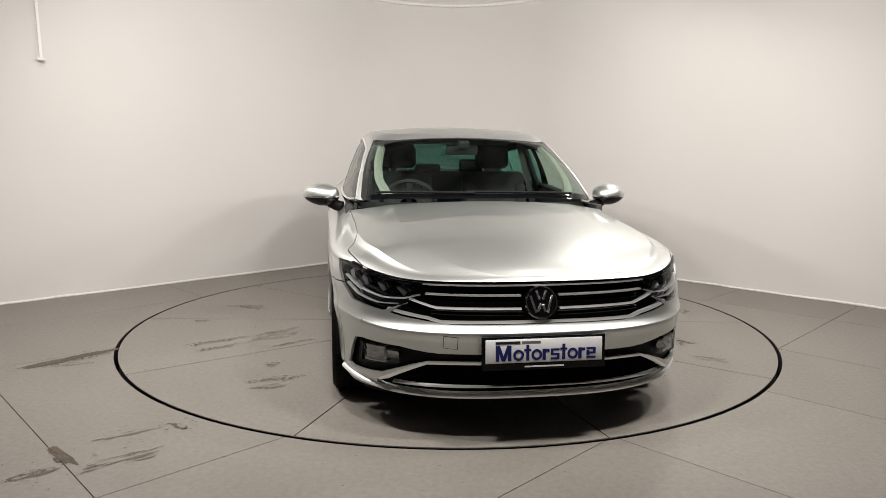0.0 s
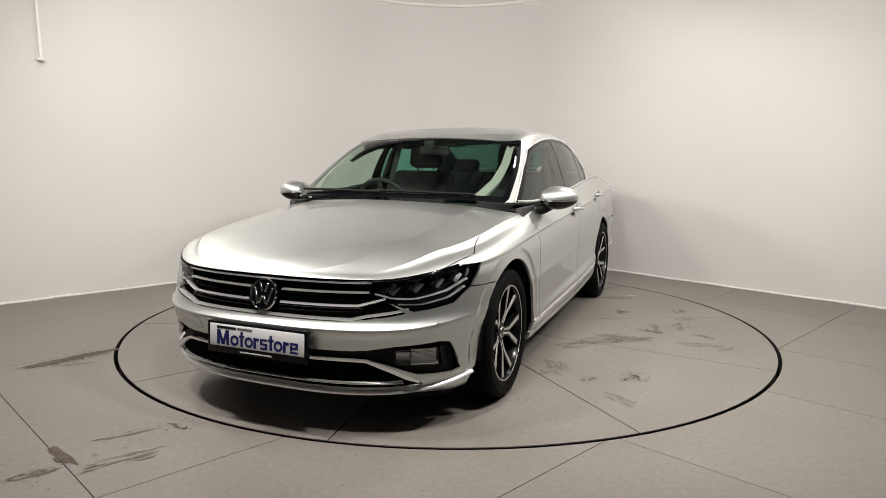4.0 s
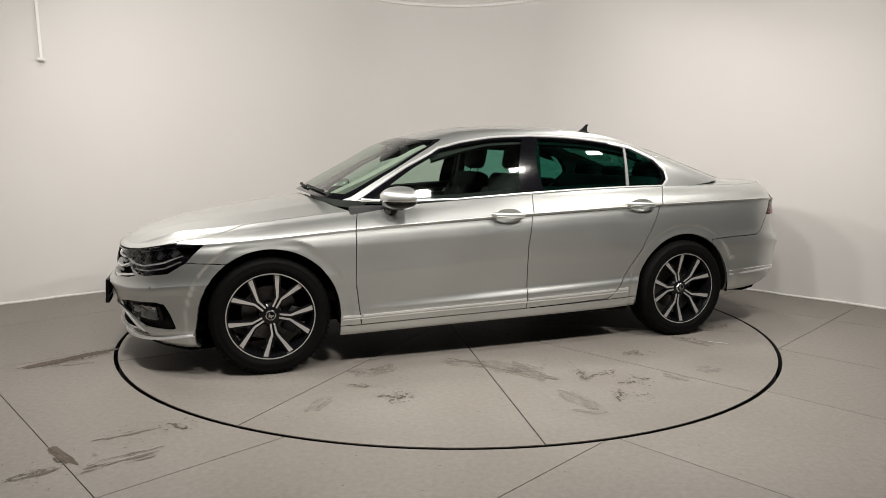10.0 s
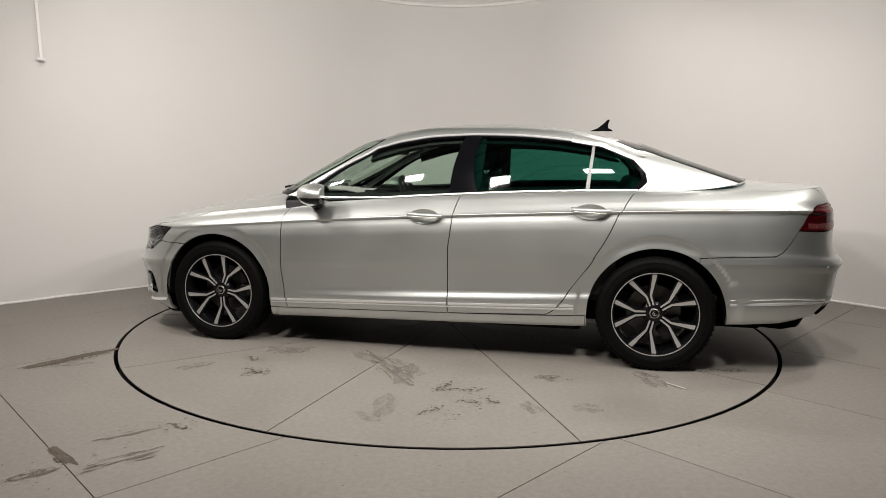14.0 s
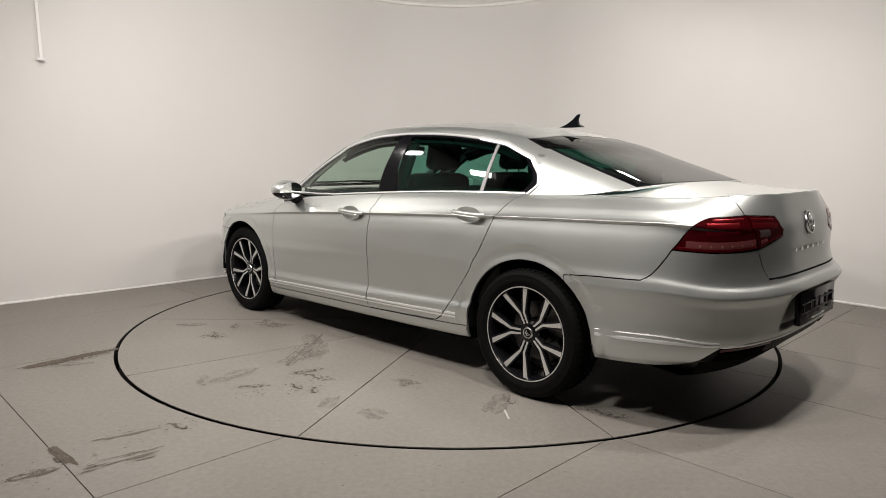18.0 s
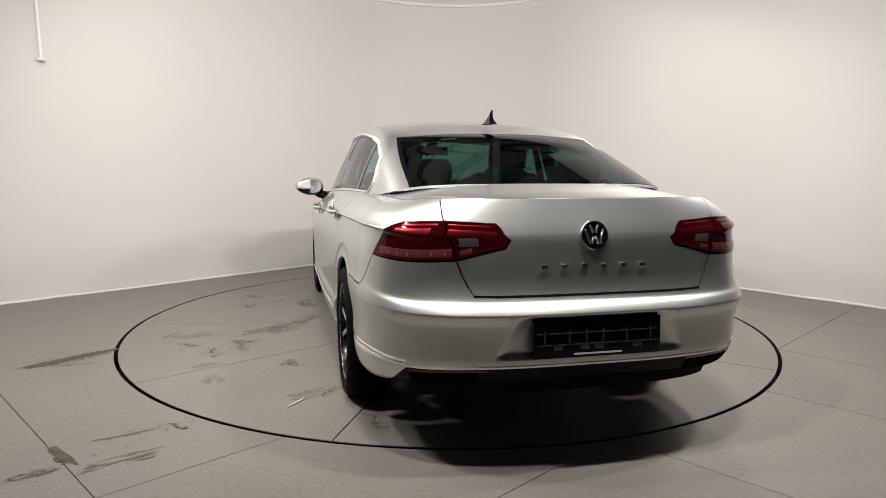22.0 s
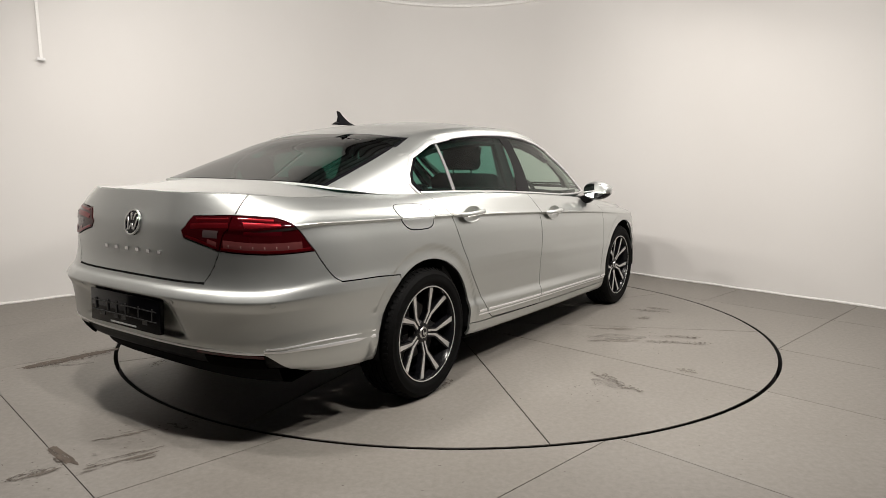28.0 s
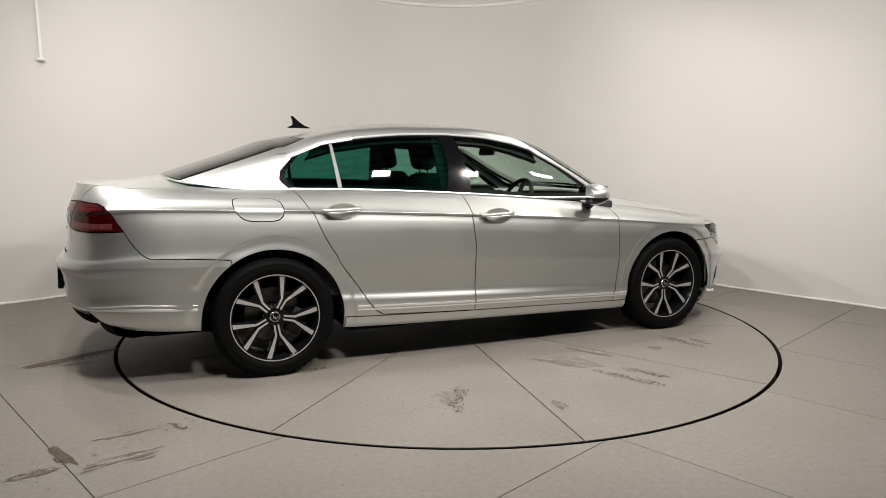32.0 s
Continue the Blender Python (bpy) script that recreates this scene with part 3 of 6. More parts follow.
# each level of the flank: V, centre x at the nose, z at nose, z along the flank (x from rear to front), centre x at tail, z at tail, half width (rear, mid, front)
LV = [
    # V     xf     zf     z(-2.2) z(-1.0) z(0.5) z(1.8)  xr      zr     w(-1.8) w(0)   w(1.3)
    (0.200, 2.140, 0.185, 0.320, 0.238, 0.205, 0.165, -2.330, 0.330, 0.829, 0.868, 0.850),
    (0.240, 2.200, 0.205, 0.350, 0.262, 0.225, 0.195, -2.400, 0.345, 0.849, 0.888, 0.872),
    (0.310, 2.235, 0.235, 0.425, 0.345, 0.300, 0.258, -2.448, 0.408, 0.864, 0.900, 0.892),
    (0.330, 2.245, 0.250, 0.452, 0.368, 0.320, 0.275, -2.458, 0.425, 0.862, 0.908, 0.900),
    (0.360, 2.246, 0.300, 0.480, 0.398, 0.350, 0.310, -2.463, 0.455, 0.864, 0.909, 0.902),
    (0.400, 2.250, 0.360, 0.520, 0.450, 0.400, 0.370, -2.466, 0.492, 0.862, 0.894, 0.903),
    (0.500, 2.268, 0.450, 0.600, 0.560, 0.520, 0.470, -2.480, 0.590, 0.868, 0.897, 0.906),
    (0.548, 2.285, 0.492, 0.650, 0.612, 0.572, 0.522, -2.501, 0.632, 0.872, 0.901, 0.909),
    (0.553, 2.285, 0.498, 0.657, 0.618, 0.578, 0.528, -2.503, 0.639, 0.872, 0.9015, 0.909),
    (0.556, 2.281, 0.501, 0.661, 0.622, 0.582, 0.531, -2.501, 0.643, 0.8715, 0.902, 0.9085),
    (0.580, 2.256, 0.528, 0.690, 0.660, 0.620, 0.570, -2.484, 0.665, 0.868, 0.904, 0.905),
    (0.630, 2.240, 0.580, 0.720, 0.715, 0.670, 0.625, -2.460, 0.688, 0.861, 0.907, 0.904),
    (0.700, 2.222, 0.635, 0.806, 0.806, 0.738, 0.690, -2.437, 0.775, 0.853, 0.909, 0.902),
    (0.735, 2.222, 0.658, 0.872, 0.858, 0.787, 0.711, -2.436, 0.838, 0.846, 0.904, 0.896),
    (0.768, 2.222, 0.680, 0.941, 0.9045, 0.8305, 0.7305, -2.4315, 0.905, 0.836, 0.895, 0.888),
    (0.787, 2.222, 0.692, 0.953, 0.917, 0.843, 0.742, -2.4265, 0.930, 0.849, 0.912, 0.887),
    (0.800, 2.221, 0.700, 0.962, 0.926, 0.852, 0.752, -2.420, 0.950, 0.833, 0.905, 0.881),
    (0.860, 2.215, 0.710, 1.007, 0.972, 0.893, 0.776, -2.401, 1.002, 0.786, 0.870, 0.838),
    (0.930, 2.206, 0.717, 1.034, 1.012, 0.925, 0.786, -2.387, 1.042, 0.735, 0.838, 0.785),
    (1.000, 2.198, 0.722, 1.050, 1.032, 0.950, 0.812, -2.378, 1.0695, 0.690, 0.815, 0.752),
]
_c = list(zip(*LV))
_V = _c[0]
lv_xf, lv_zf, lv_xr, lv_zr = curve(_V, _c[1]), curve(_V, _c[2]), curve(_V, _c[7]), curve(_V, _c[8])
lv_z = [curve(_V, _c[k]) for k in (3, 4, 5, 6)]
lv_w = [curve(_V, _c[k]) for k in (9, 10, 11)]
_memo = {}


def level(v):
    key = round(v, 5)
    if key not in _memo:
        zs = curve([-2.2, -1.0, 0.5, 1.8], [f(v) for f in lv_z])
        ws = curve([XN, 0.0, XM], [f(v) for f in lv_w])
        _memo[key] = (lv_xf(v), lv_zf(v), lv_xr(v), lv_zr(v), zs, ws)
    return _memo[key]


# the flat length U along the flank: 0 at the nose's centre, growing to the tail's
U_F, U_M = 1.45, 1.45 + (XM - XN)
U_R = U_M + 1.15
NF, NR = 2.75, 3.3


def corner(a, n):
    """A quarter of a superellipse at a in 0 (centre) to 1 (flank): how far along x and y."""
    p = a * math.pi / 2
    return max(math.cos(p), 0.0) ** (2 / n), max(math.sin(p), 0.0) ** (2 / n)


def ease(t):
    t = min(max(t, 0.0), 1.0)
    return t * t * (3 - 2 * t)


def flank(u, v):
    """A point of the body's skin below the hood, the windows and the boot lid."""
    xf, zf, xr, zr, zs, ws = level(v)
    if u < U_F:
        cx, cy = corner(u / U_F, NF)
        x, y = XM + (xf - XM) * cx, ws(XM) * cy
        k = ease((x - 1.80) / 0.36)
        z = zs(min(x, 1.8)) * (1 - k) + zf * k
        if x > 1.8:
            z = zs(1.8) * (1 - k) + zf * k
    elif u < U_M:
        x = XM - (u - U_F)
        y, z = ws(x), zs(x)
    else:
        cx, cy = corner((U_R - u) / (U_R - U_M), NR)
        x, y = XN + (xr - XN) * cx, ws(XN) * cy
        k = ease((-x - 2.05) / 0.32)
        z = zs(max(x, -2.2)) * (1 - k) + zr * k
    # round the wheels the skin turns in towards the opening
    if v < 0.78 and 0 < u < U_R:
        for xc in (WB, -WB):
            r = math.hypot(x - xc, z - AXLE_Z)
            if r < 0.485:
                k = -0.007 * ease((0.458 - r) / 0.020) + 0.002 * ease((0.42 - r) / 0.03)
                y += k * ease((0.77 - v) / 0.06)
    # a shallow trapezoid recess round the rear plate
    if u > 5.3 and 0.34 < v < 0.58:
        wide = 0.295 + 0.10 * (0.555 - v) / 0.18
        x += 0.020 * ease((wide + 0.012 - y) / 0.060) * ease((v - 0.365) / 0.03) * ease((0.553 - v) / 0.020)
    return np.array((x, y, z))


def flank_normal(u, v, e=0.003):
    a, b = flank(max(u - e, 0.0), v), flank(min(u + e, U_R), v)
    c, d = flank(u, max(v - e, 0.2)), flank(u, min(v + e, 1.0))
    n = np.cross(b - a, d - c)
    n /= max(np.linalg.norm(n), 1e-9)
    if u < 0.004 or u > U_R - 0.004:
        n[1] = 0
    return n / max(np.linalg.norm(n), 1e-9)


def edge_at(x, v=1.0):
    """Half width and height of the level v at x."""
    xf, zf, xr, zr, zs, ws = level(v)
    if x > XM:
        c = min(max((x - XM) / (xf - XM), 0.0), 1.0)
        a = math.acos(min(c ** (NF / 2), 1.0)) / (math.pi / 2)
        p = flank(a * U_F, v)
    elif x < XN:
        c = min(max((x - XN) / (xr - XN), 0.0), 1.0)
        a = math.acos(min(c ** (NR / 2), 1.0)) / (math.pi / 2)
        p = flank(U_R - a * (U_R - U_M), v)
    else:
        p = flank(U_F + XM - x, v)
    return p[1], p[2]


hood_z = curve([0.85, 1.1, 1.4, 1.7, 1.95, 2.08, 2.15, 2.198], [0.998, 0.974, 0.927, 0.877, 0.821, 0.783, 0.753, 0.722])
deck_z = curve([-2.386, -2.34, -2.2, -2.0, -1.7], [1.070, 1.0705, 1.078, 1.100, 1.135])


def hood(x, f):
    """A point of the hood; f is 0 on the centre line and 1 at its edge. Its rear edge bows round the windscreen."""
    if x < 1.4:
        x = 1.4 - (1.4 - x) * (1.4 - (1.105 - 0.175 * f ** 2.5)) / (1.4 - 0.93)
    w, ze = edge_at(x)
    zc = max(hood_z(x), ze)
    g = 0.40 * (f / 0.71) ** 2 if f < 0.71 else 0.40 + 0.60 * (f - 0.71) / 0.29
    return np.array((x, w * f, zc + (ze - zc) * g))


def deck(x, f):
    if x > -2.2:
        x = -2.2 + (x + 2.2) * (-1.928 + 0.13 * f ** 3 + 0.25 * f ** 40 + 2.2) / 0.40
    w, ze = edge_at(x)
    zc = max(deck_z(x), ze)
    return np.array((x, w * f, zc + (ze - zc) * f ** 3.0))


# the greenhouse: h is 0 at the belt and 1 at the roof's edge
gh_out = curve([0, 0.40, 0.75, 0.90, 1], [0, 0.32, 0.66, 0.84, 1])
gh_up = curve([0, 0.40, 0.75, 0.90, 1], [0, 0.46, 0.83, 0.95, 1])
gh_fwd = curve([0, 0.5, 0.85, 1], [0, 0.46, 0.80, 1])
gh_wup = curve([0, 0.5, 0.85, 1], [0, 0.52, 0.90, 1])
rail_z = curve([-1.25, -1.0, -0.5, -0.1, 0.2, 0.4], [1.335, 1.372, 1.408, 1.410, 1.388, 1.350])
G_F, G_M, G_R = 1.7, 2.7, 3.7


def bend(a, n):
    """The same quarter as corner(), by even steps of angle."""
    c, s = max(math.cos(a * math.pi / 2), 0.0), math.sin(a * math.pi / 2)
    r = (c ** n + s ** n) ** (-1 / n)
    return c * r, s * r


def cabin(u, h):
    xf = 1.09 + (0.30 - 1.09) * gh_fwd(h)
    xr = -1.93 + (-1.08 + 1.93) * gh_fwd(h)
    lf, lr = 1.20 - 0.40 * h, 0.50 - 0.14 * h
    nf, nr = 6.5, 3.8 + 1.2 * (1 - h) ** 2
    xa, xb = xf - lf, xr + lr
    if u < G_F:
        cx, cy = bend(u / G_F, nf)
        x = xa + lf * cx
        up = gh_wup(h) * (1 - cy ** 3) + gh_up(h) * cy ** 3
    elif u < G_M:
        cx, cy = 0.0, 1.0
        x = xa + (xb - xa) * (u - G_F) / (G_M - G_F)
        up = gh_up(h)
    else:
        cx, cy = bend((G_R - u) / (G_R - G_M), nr)
        x = xb + (xr - xb) * cx
        up = gh_wup(h) * (1 - cy ** 3) + gh_up(h) * cy ** 3
    xs = min(max(x, -1.95), 1.0)
    w0, z0 = edge_at(xs)
    w0 = min(w0, 0.815) - 0.004
    z0 = max(z0 - 0.004, 0.0)
    if x > 0.3:
        z0 = z0 + cx ** 2 * (0.990 - z0)
    if x < -1.3:
        z0 = z0 + cx ** 2 * (1.106 - z0)
    w1 = 0.575 + 0.02 * ease((0.3 - x) / 0.5) - 0.025 * ease((-0.6 - x) / 0.5)
    z1 = rail_z(x)
    if u < G_F:
        z1 = z1 + (1.388 - z1) * (1 - cy ** 2)
    if u > G_M:
        z1 = z1 + (1.372 - z1) * (1 - cy ** 2)
    y = (w0 + (w1 - w0) * gh_out(h)) * cy
    return np.array((x, y, z0 + (z1 - z0) * up))


def cabin_normal(u, h, e=0.004):
    a, b = cabin(max(u - e, 0.0), h), cabin(min(u + e, G_R), h)
    c, d = cabin(u, max(h - e, 0.0)), cabin(u, min(h + e, 1.0))
    n = np.cross(b - a, d - c)
    if u < 0.005 or u > G_R - 0.005:
        n[1] = 0
    return n / max(np.linalg.norm(n), 1e-9)


roof_zc = curve([-1.08, -0.8, -0.4, 0.0, 0.30], [1.372, 1.428, 1.456, 1.440, 1.388])


def roof_edge(x):
    def angle(c, n):
        c = min(max(c, 0.0), 1.0)
        return math.atan2((1 - c ** n) ** (1 / n), c) / (math.pi / 2)
    if x > -0.50:
        p = cabin(angle((x + 0.50) / 0.80, 6.5) * G_F, 1.0)
    elif x < -0.72:
        p = cabin(G_R - angle((x + 0.72) / -0.36, 3.8) * (G_R - G_M), 1.0)
    else:
        p = cabin(G_F + (-0.50 - x) / 0.22 * (G_M - G_F), 1.0)
    return p[1], p[2]


def roof(x, f):
    w, ze = roof_edge(x)
    zc = max(roof_zc(x), ze)
    return np.array((x, w * f, zc + (ze - zc) * f ** 2.2))


# ---- the car's skin, cut into its panels ----
car = tagged(new("car"), "silver saloon car with black alloy wheels on the turntable", "car")


def u_at(x, v):
    """U of the flank at x on the level v."""
    xf, xr = level(v)[0], level(v)[2]
    if x > XM:
        return math.acos(min(max((x - XM) / (xf - XM), 0), 1.0) ** (NF / 2)) / (math.pi / 2) * U_F
    if x < XN:
        return U_R - math.acos(min(max((x - XN) / (xr - XN), 0), 1.0) ** (NR / 2)) / (math.pi / 2) * (U_R - U_M)
    return U_F + XM - x


def uv_at(x, z):
    """(U, V) of the flank's point with that x and z."""
    lo, hi = 0.1, 1.0
    for _ in range(30):
        v = (lo + hi) / 2
        if flank(u_at(x, max(v, 0.2)), max(v, 0.2))[2] - (0.2 - v if v < 0.2 else 0) < z:
            lo = v
        else:
            hi = v
    return u_at(x, max(v, 0.2)), v


def flat_grid(us, vs):
    bm = bmesh.new()
    g = [[bm.verts.new((u, v, 0)) for v in vs] for u in us]
    for i in range(len(us) - 1):
        for j in range(len(vs) - 1):
            bm.faces.new((g[i][j], g[i + 1][j], g[i + 1][j + 1], g[i][j + 1]))
    return bm


def spaced(*spans):
    out = [spans[0][0]]
    for a, b, n in spans:
        out += [a + (b - a) * (i + 1) / n for i in range(n)]
    return out


skin = flat_grid(spaced((0, 0.3, 10), (0.3, 1.1, 34), (1.1, U_F + 0.42, 52), (U_F + 0.42, 3.60, 40), (3.60, 4.62, 66), (4.55, U_R - 0.3, 40), (U_R - 0.3, U_R, 22)),
                 spaced((0.20, 0.31, 5), (0.31, 0.36, 5), (0.36, 0.50, 12), (0.50, 0.545, 4), (0.545, 0.56, 5), (0.56, 0.63, 8), (0.63, 0.76, 12), (0.76, 0.81, 14), (0.81, 1.0, 11)))
TAG = skin.faces.layers.int.new("tag")
(FENDER, BUMPER, GRILLE, HEADLAMP, INTAKE, FOG, LOWER, HOOD_LIP, DOOR_F, DOOR_R, SILL, REAR_BUMPER, LID, TAIL_OUT, TAIL_IN, DIFFUSER, QUARTER, FLAP, GONE) = range(19)
carve(skin, [(2.9, 0.2), (U_R, 0.2), (U_R, 1.0), (2.9, 1.0)], QUARTER, TAG)
carve(skin, [(0, 0.2), (1.3, 0.2), (1.3, 0.636), (1.0, 0.657), (0, 0.657)], BUMPER, TAG)
carve(skin, [(0, 0.657), (1.0, 0.657), (0.95, 0.80), (0, 0.80)], BUMPER, TAG)
carve(skin, [(0, 0.583), (0.29, 0.583), (0.40, 0.592), (0.40, 0.80), (0, 0.80)], GRILLE, TAG)
carve(skin, [(0.40, 0.592), (0.60, 0.608), (0.50, 0.665), (0.40, 0.72)], GRILLE, TAG)
carve(skin, [(0.40, 0.72), (0.50, 0.665), (0.65, 0.612), (0.897, 0.608), (1.008, 0.656), (1.112, 0.787), (0.947, 0.800), (0.69, 0.803), (0.40, 0.80)], HEADLAMP, TAG)
carve(skin, [(0, 0.80), (0.78, 0.803), (1.12, 0.86), (1.32, 1.0), (0, 1.0)], HOOD_LIP, TAG)
carve(skin, [(0, 0.405), (0.40, 0.403), (0.40, 0.442), (0, 0.438)], INTAKE, TAG)
carve(skin, [(0.40, 0.403), (0.673, 0.352), (0.90, 0.340), (0.937, 0.346), (0.868, 0.450), (0.80, 0.464), (0.55, 0.462), (0.40, 0.442)], FOG, TAG)
carve(skin, [(0, 0.258), (0.30, 0.258), (0.70, 0.290), (0.70, 0.320), (0.40, 0.390), (0, 0.396)], LOWER, TAG)
carve(skin, [(1.865, 0.28), (2.95, 0.28), (3.0, 1.0), (1.875, 1.0), (1.838, 0.80), (1.832, 0.50)], DOOR_F, TAG)
carve(skin, [(2.925, 0.28), (3.523, 0.285), (3.573, 0.308), (3.671, 0.427), (3.783, 0.565), (3.941, 0.796), (4.03, 1.0), (2.99, 1.0), (2.925, 0.62)], DOOR_R, TAG)
carve(skin, [(1.6, 0.2), (3.75, 0.2), (3.75, 0.28), (1.6, 0.28)], SILL, TAG)
carve(skin, [(4.37, 0.2), (4.66, 0.2), (4.66, 0.592), (4.37, 0.575)], REAR_BUMPER, TAG)
carve(skin, [(4.66, 0.2), (U_R, 0.2), (U_R, 0.648), (4.721, 0.648), (4.66, 0.592)], REAR_BUMPER, TAG)
carve(skin, [(4.721, 0.648), (5.42, 0.648), (5.34, 0.735), (4.805, 0.720)], REAR_BUMPER, TAG)
carve(skin, [(5.42, 0.648), (U_R, 0.648), (U_R, 1.0), (5.10, 1.0), (5.34, 0.735)], LID, TAG)
carve(skin, [(4.805, 0.720), (5.34, 0.735), (5.257, 0.835), (5.015, 0.822), (4.955, 0.805)], TAIL_OUT, TAG)
carve(skin, [(5.34, 0.735), (5.522, 0.757), (5.537, 0.775), (5.48, 0.825), (5.257, 0.835)], TAIL_IN, TAG)
carve(skin, [(4.935, 0.2), (U_R, 0.2), (U_R, 0.327), (5.45, 0.327), (5.105, 0.317)], DIFFUSER, TAG)
for xc in (WB, -WB):
    arc = []
    for i in range(41):
        a = math.pi * i / 40
        x, z = xc + ARCH_R * math.cos(a), AXLE_Z + ARCH_R * math.sin(a)
        arc.append((x, *uv_at(x, z)))
    for (x0, u0, v0), (x1, u1, v1) in zip(arc, arc[1:]):
        carve(skin, [(u_at(x0, 0.2), 0.2), (u_at(x1, 0.2), 0.2), (u1, v1), (u0, v0)], GONE, TAG)


def on_flank(co, off):
    p, n = flank(co[0], co[1]), flank_normal(co[0], co[1])
    return p + n * off, n


def on_cabin(co, off):
    p, n = cabin(co[0], co[1]), cabin_normal(co[0], co[1])
    return p + n * off, n


def finish(name, verts, norms, faces, mat, parent, label, gap, turn):
    """Links a panel: its edges drawn in by half the gap and turned inwards."""
    verts, norms = [np.array(v, float) for v in verts], [np.array(v, float) for v in norms]
    count = {}
    for f in faces:
        for a, b in zip(f, f[1:] + f[:1]):
            count[(min(a, b), max(a, b))] = count.get((min(a, b), max(a, b)), 0) + 1
    cen = [sum(verts[i] for i in f) / len(f) for f in faces]
    rim, push = [], {}
    for f, c in zip(faces, cen):
        for a, b in zip(f, f[1:] + f[:1]):
            if count[(min(a, b), max(a, b))] == 1:
                d = verts[b] - verts[a]
                w = np.cross(norms[a], d)
                if w @ (c - verts[a]) < 0:
                    w = -w
                w /= max(np.linalg.norm(w), 1e-9)
                rim.append((a, b))
                push[a] = push.get(a, 0) + w
                push[b] = push.get(b, 0) + w
    for i, w in push.items():
        w = w / max(np.linalg.norm(w), 1e-9)
        push[i] = w
        verts[i] = verts[i] + w * (gap(verts[i]) if callable(gap) else gap)
    if turn:
        top, low = {}, {}
        for i, w in push.items():
            top[i] = len(verts)
            verts.append(verts[i].copy())
            norms.append(-w)
            low[i] = len(verts)
            verts.append(verts[i] - norms[i] * turn)
            norms.append(-w)
        faces = faces + [[top[b], top[a], low[a], low[b]] for a, b in rim]
    return place(name, mesh_of(name, verts, faces, mat, norms), parent, label)


def panel(name, bm, layer, tag, fn, mat, parent=car, label="", side=0, off=0.0, gap=0.0028, turn=0.014):
    """A panel of the skin as one object. side 1: the car's left, -1: its right, 0: both, joined on the centre line."""
    faces = [f for f in bm.faces if f[layer] == tag]
    verts, norms, out, index = [], [], [], {}
    for s in ((1, -1) if side == 0 else (side,)):
        for f in faces:
            ids = []
            for v in f.verts:
                key = (v.index, s)
                if key not in index:
                    p, n = fn(v.co, off)
                    if abs(p[1]) < 1e-4 and side == 0:
                        key0 = (v.index, 1)
                        if key0 not in index:
                            index[key0] = len(verts)
                            verts.append(p)
                            norms.append(n)
                        index[key] = index[key0]
                    else:
                        index[key] = len(verts)
                        verts.append(p * (1, s, 1))
                        norms.append(n * (1, s, 1))
                ids.append(index[key])
            ids = [a for a, b in zip(ids, ids[1:] + ids[:1]) if a != b]
            if len(ids) > 2:
                out.append(ids if s == 1 else ids[::-1])
    return finish(name, verts, norms, out, mat, parent, label, gap, turn)


def sheet(name, fn, xs, fs, mat, parent=car, label="", gap=0.0017, turn=0.014, both=True):
    """A panel from a height field fn(x, f), mirrored over the centre line."""
    verts, norms, faces = [], [], []
    ff = [-f for f in fs[:0:-1]] + list(fs)
    for x in xs:
        for f in ff:
            s = -1 if f < 0 else 1
            p = fn(x, abs(f))
            verts.append(p * (1, s, 1))
            e = 0.004
            a, b = fn(min(x + e, max(xs)), abs(f)), fn(max(x - e, min(xs)), abs(f))
            c, d = fn(x, min(abs(f) + e, 1.0)), fn(x, max(abs(f) - e, 0.0))
            n = np.cross(a - b, c - d)
            n = n / max(np.linalg.norm(n), 1e-9)
            if n[2] < 0:
                n = -n
            if abs(f) < 1e-6:
                n[1] = 0
            norms.append(n * (1, s, 1))
    k = len(ff)
    for i in range(len(xs) - 1):
        for j in range(k - 1):
            a = i * k + j
            q = [a, a + k, a + k + 1, a + 1]
            if all(np.linalg.norm(verts[q[m]] - verts[q[m - 1]]) > 1e-6 for m in range(4)):
                faces.append(q[::-1] if xs[1] < xs[0] else q)
            else:
                u = []
                for w in q:
                    if not any(np.linalg.norm(verts[w] - verts[z]) <= 1e-6 for z in u):
                        u.append(w)
                if len(u) == 3:
                    faces.append(u[::-1] if xs[1] < xs[0] else u)
    return finish(name, verts, norms, faces, mat, parent, label, gap, turn)


skin.verts.index_update()
skin.verts.ensure_lookup_table()
front_bumper = panel("front_bumper", skin, TAG, BUMPER, on_flank, SILVER)
def hood_gap(p):
    """The shut line runs beside the hood and above the grille, not across it."""
    w, z = edge_at(p[0])
    return 0.0 if p[0] > 1.505 and abs(abs(p[1]) - w) < 0.004 and abs(p[2] - z) < 0.004 else 0.0024


panel("hood_edge", skin, TAG, HOOD_LIP, on_flank, SILVER, gap=hood_gap)
grille = panel("grille", skin, TAG, GRILLE, on_flank, MESH_BLACK, off=-0.030, gap=-0.004, turn=0.0, label="black radiator grille")
intake = panel("intake", skin, TAG, INTAKE, on_flank, PLASTIC, off=-0.022, gap=-0.004, turn=0.0)
lower_grille = panel("lower_grille", skin, TAG, LOWER, on_flank, MESH_BLACK, off=-0.030, gap=-0.004, turn=0.0, label="black lower grille")
rear_bumper = panel("rear_bumper", skin, TAG, REAR_BUMPER, on_flank, SILVER)
boot_lid = panel("boot_lid", skin, TAG, LID, on_flank, SILVER)
diffuser = panel("diffuser", skin, TAG, DIFFUSER, on_flank, PLASTIC, off=-0.010, label="black plastic rear valance")
doors, lamps, tails, fogs = {}, {}, {}, {}
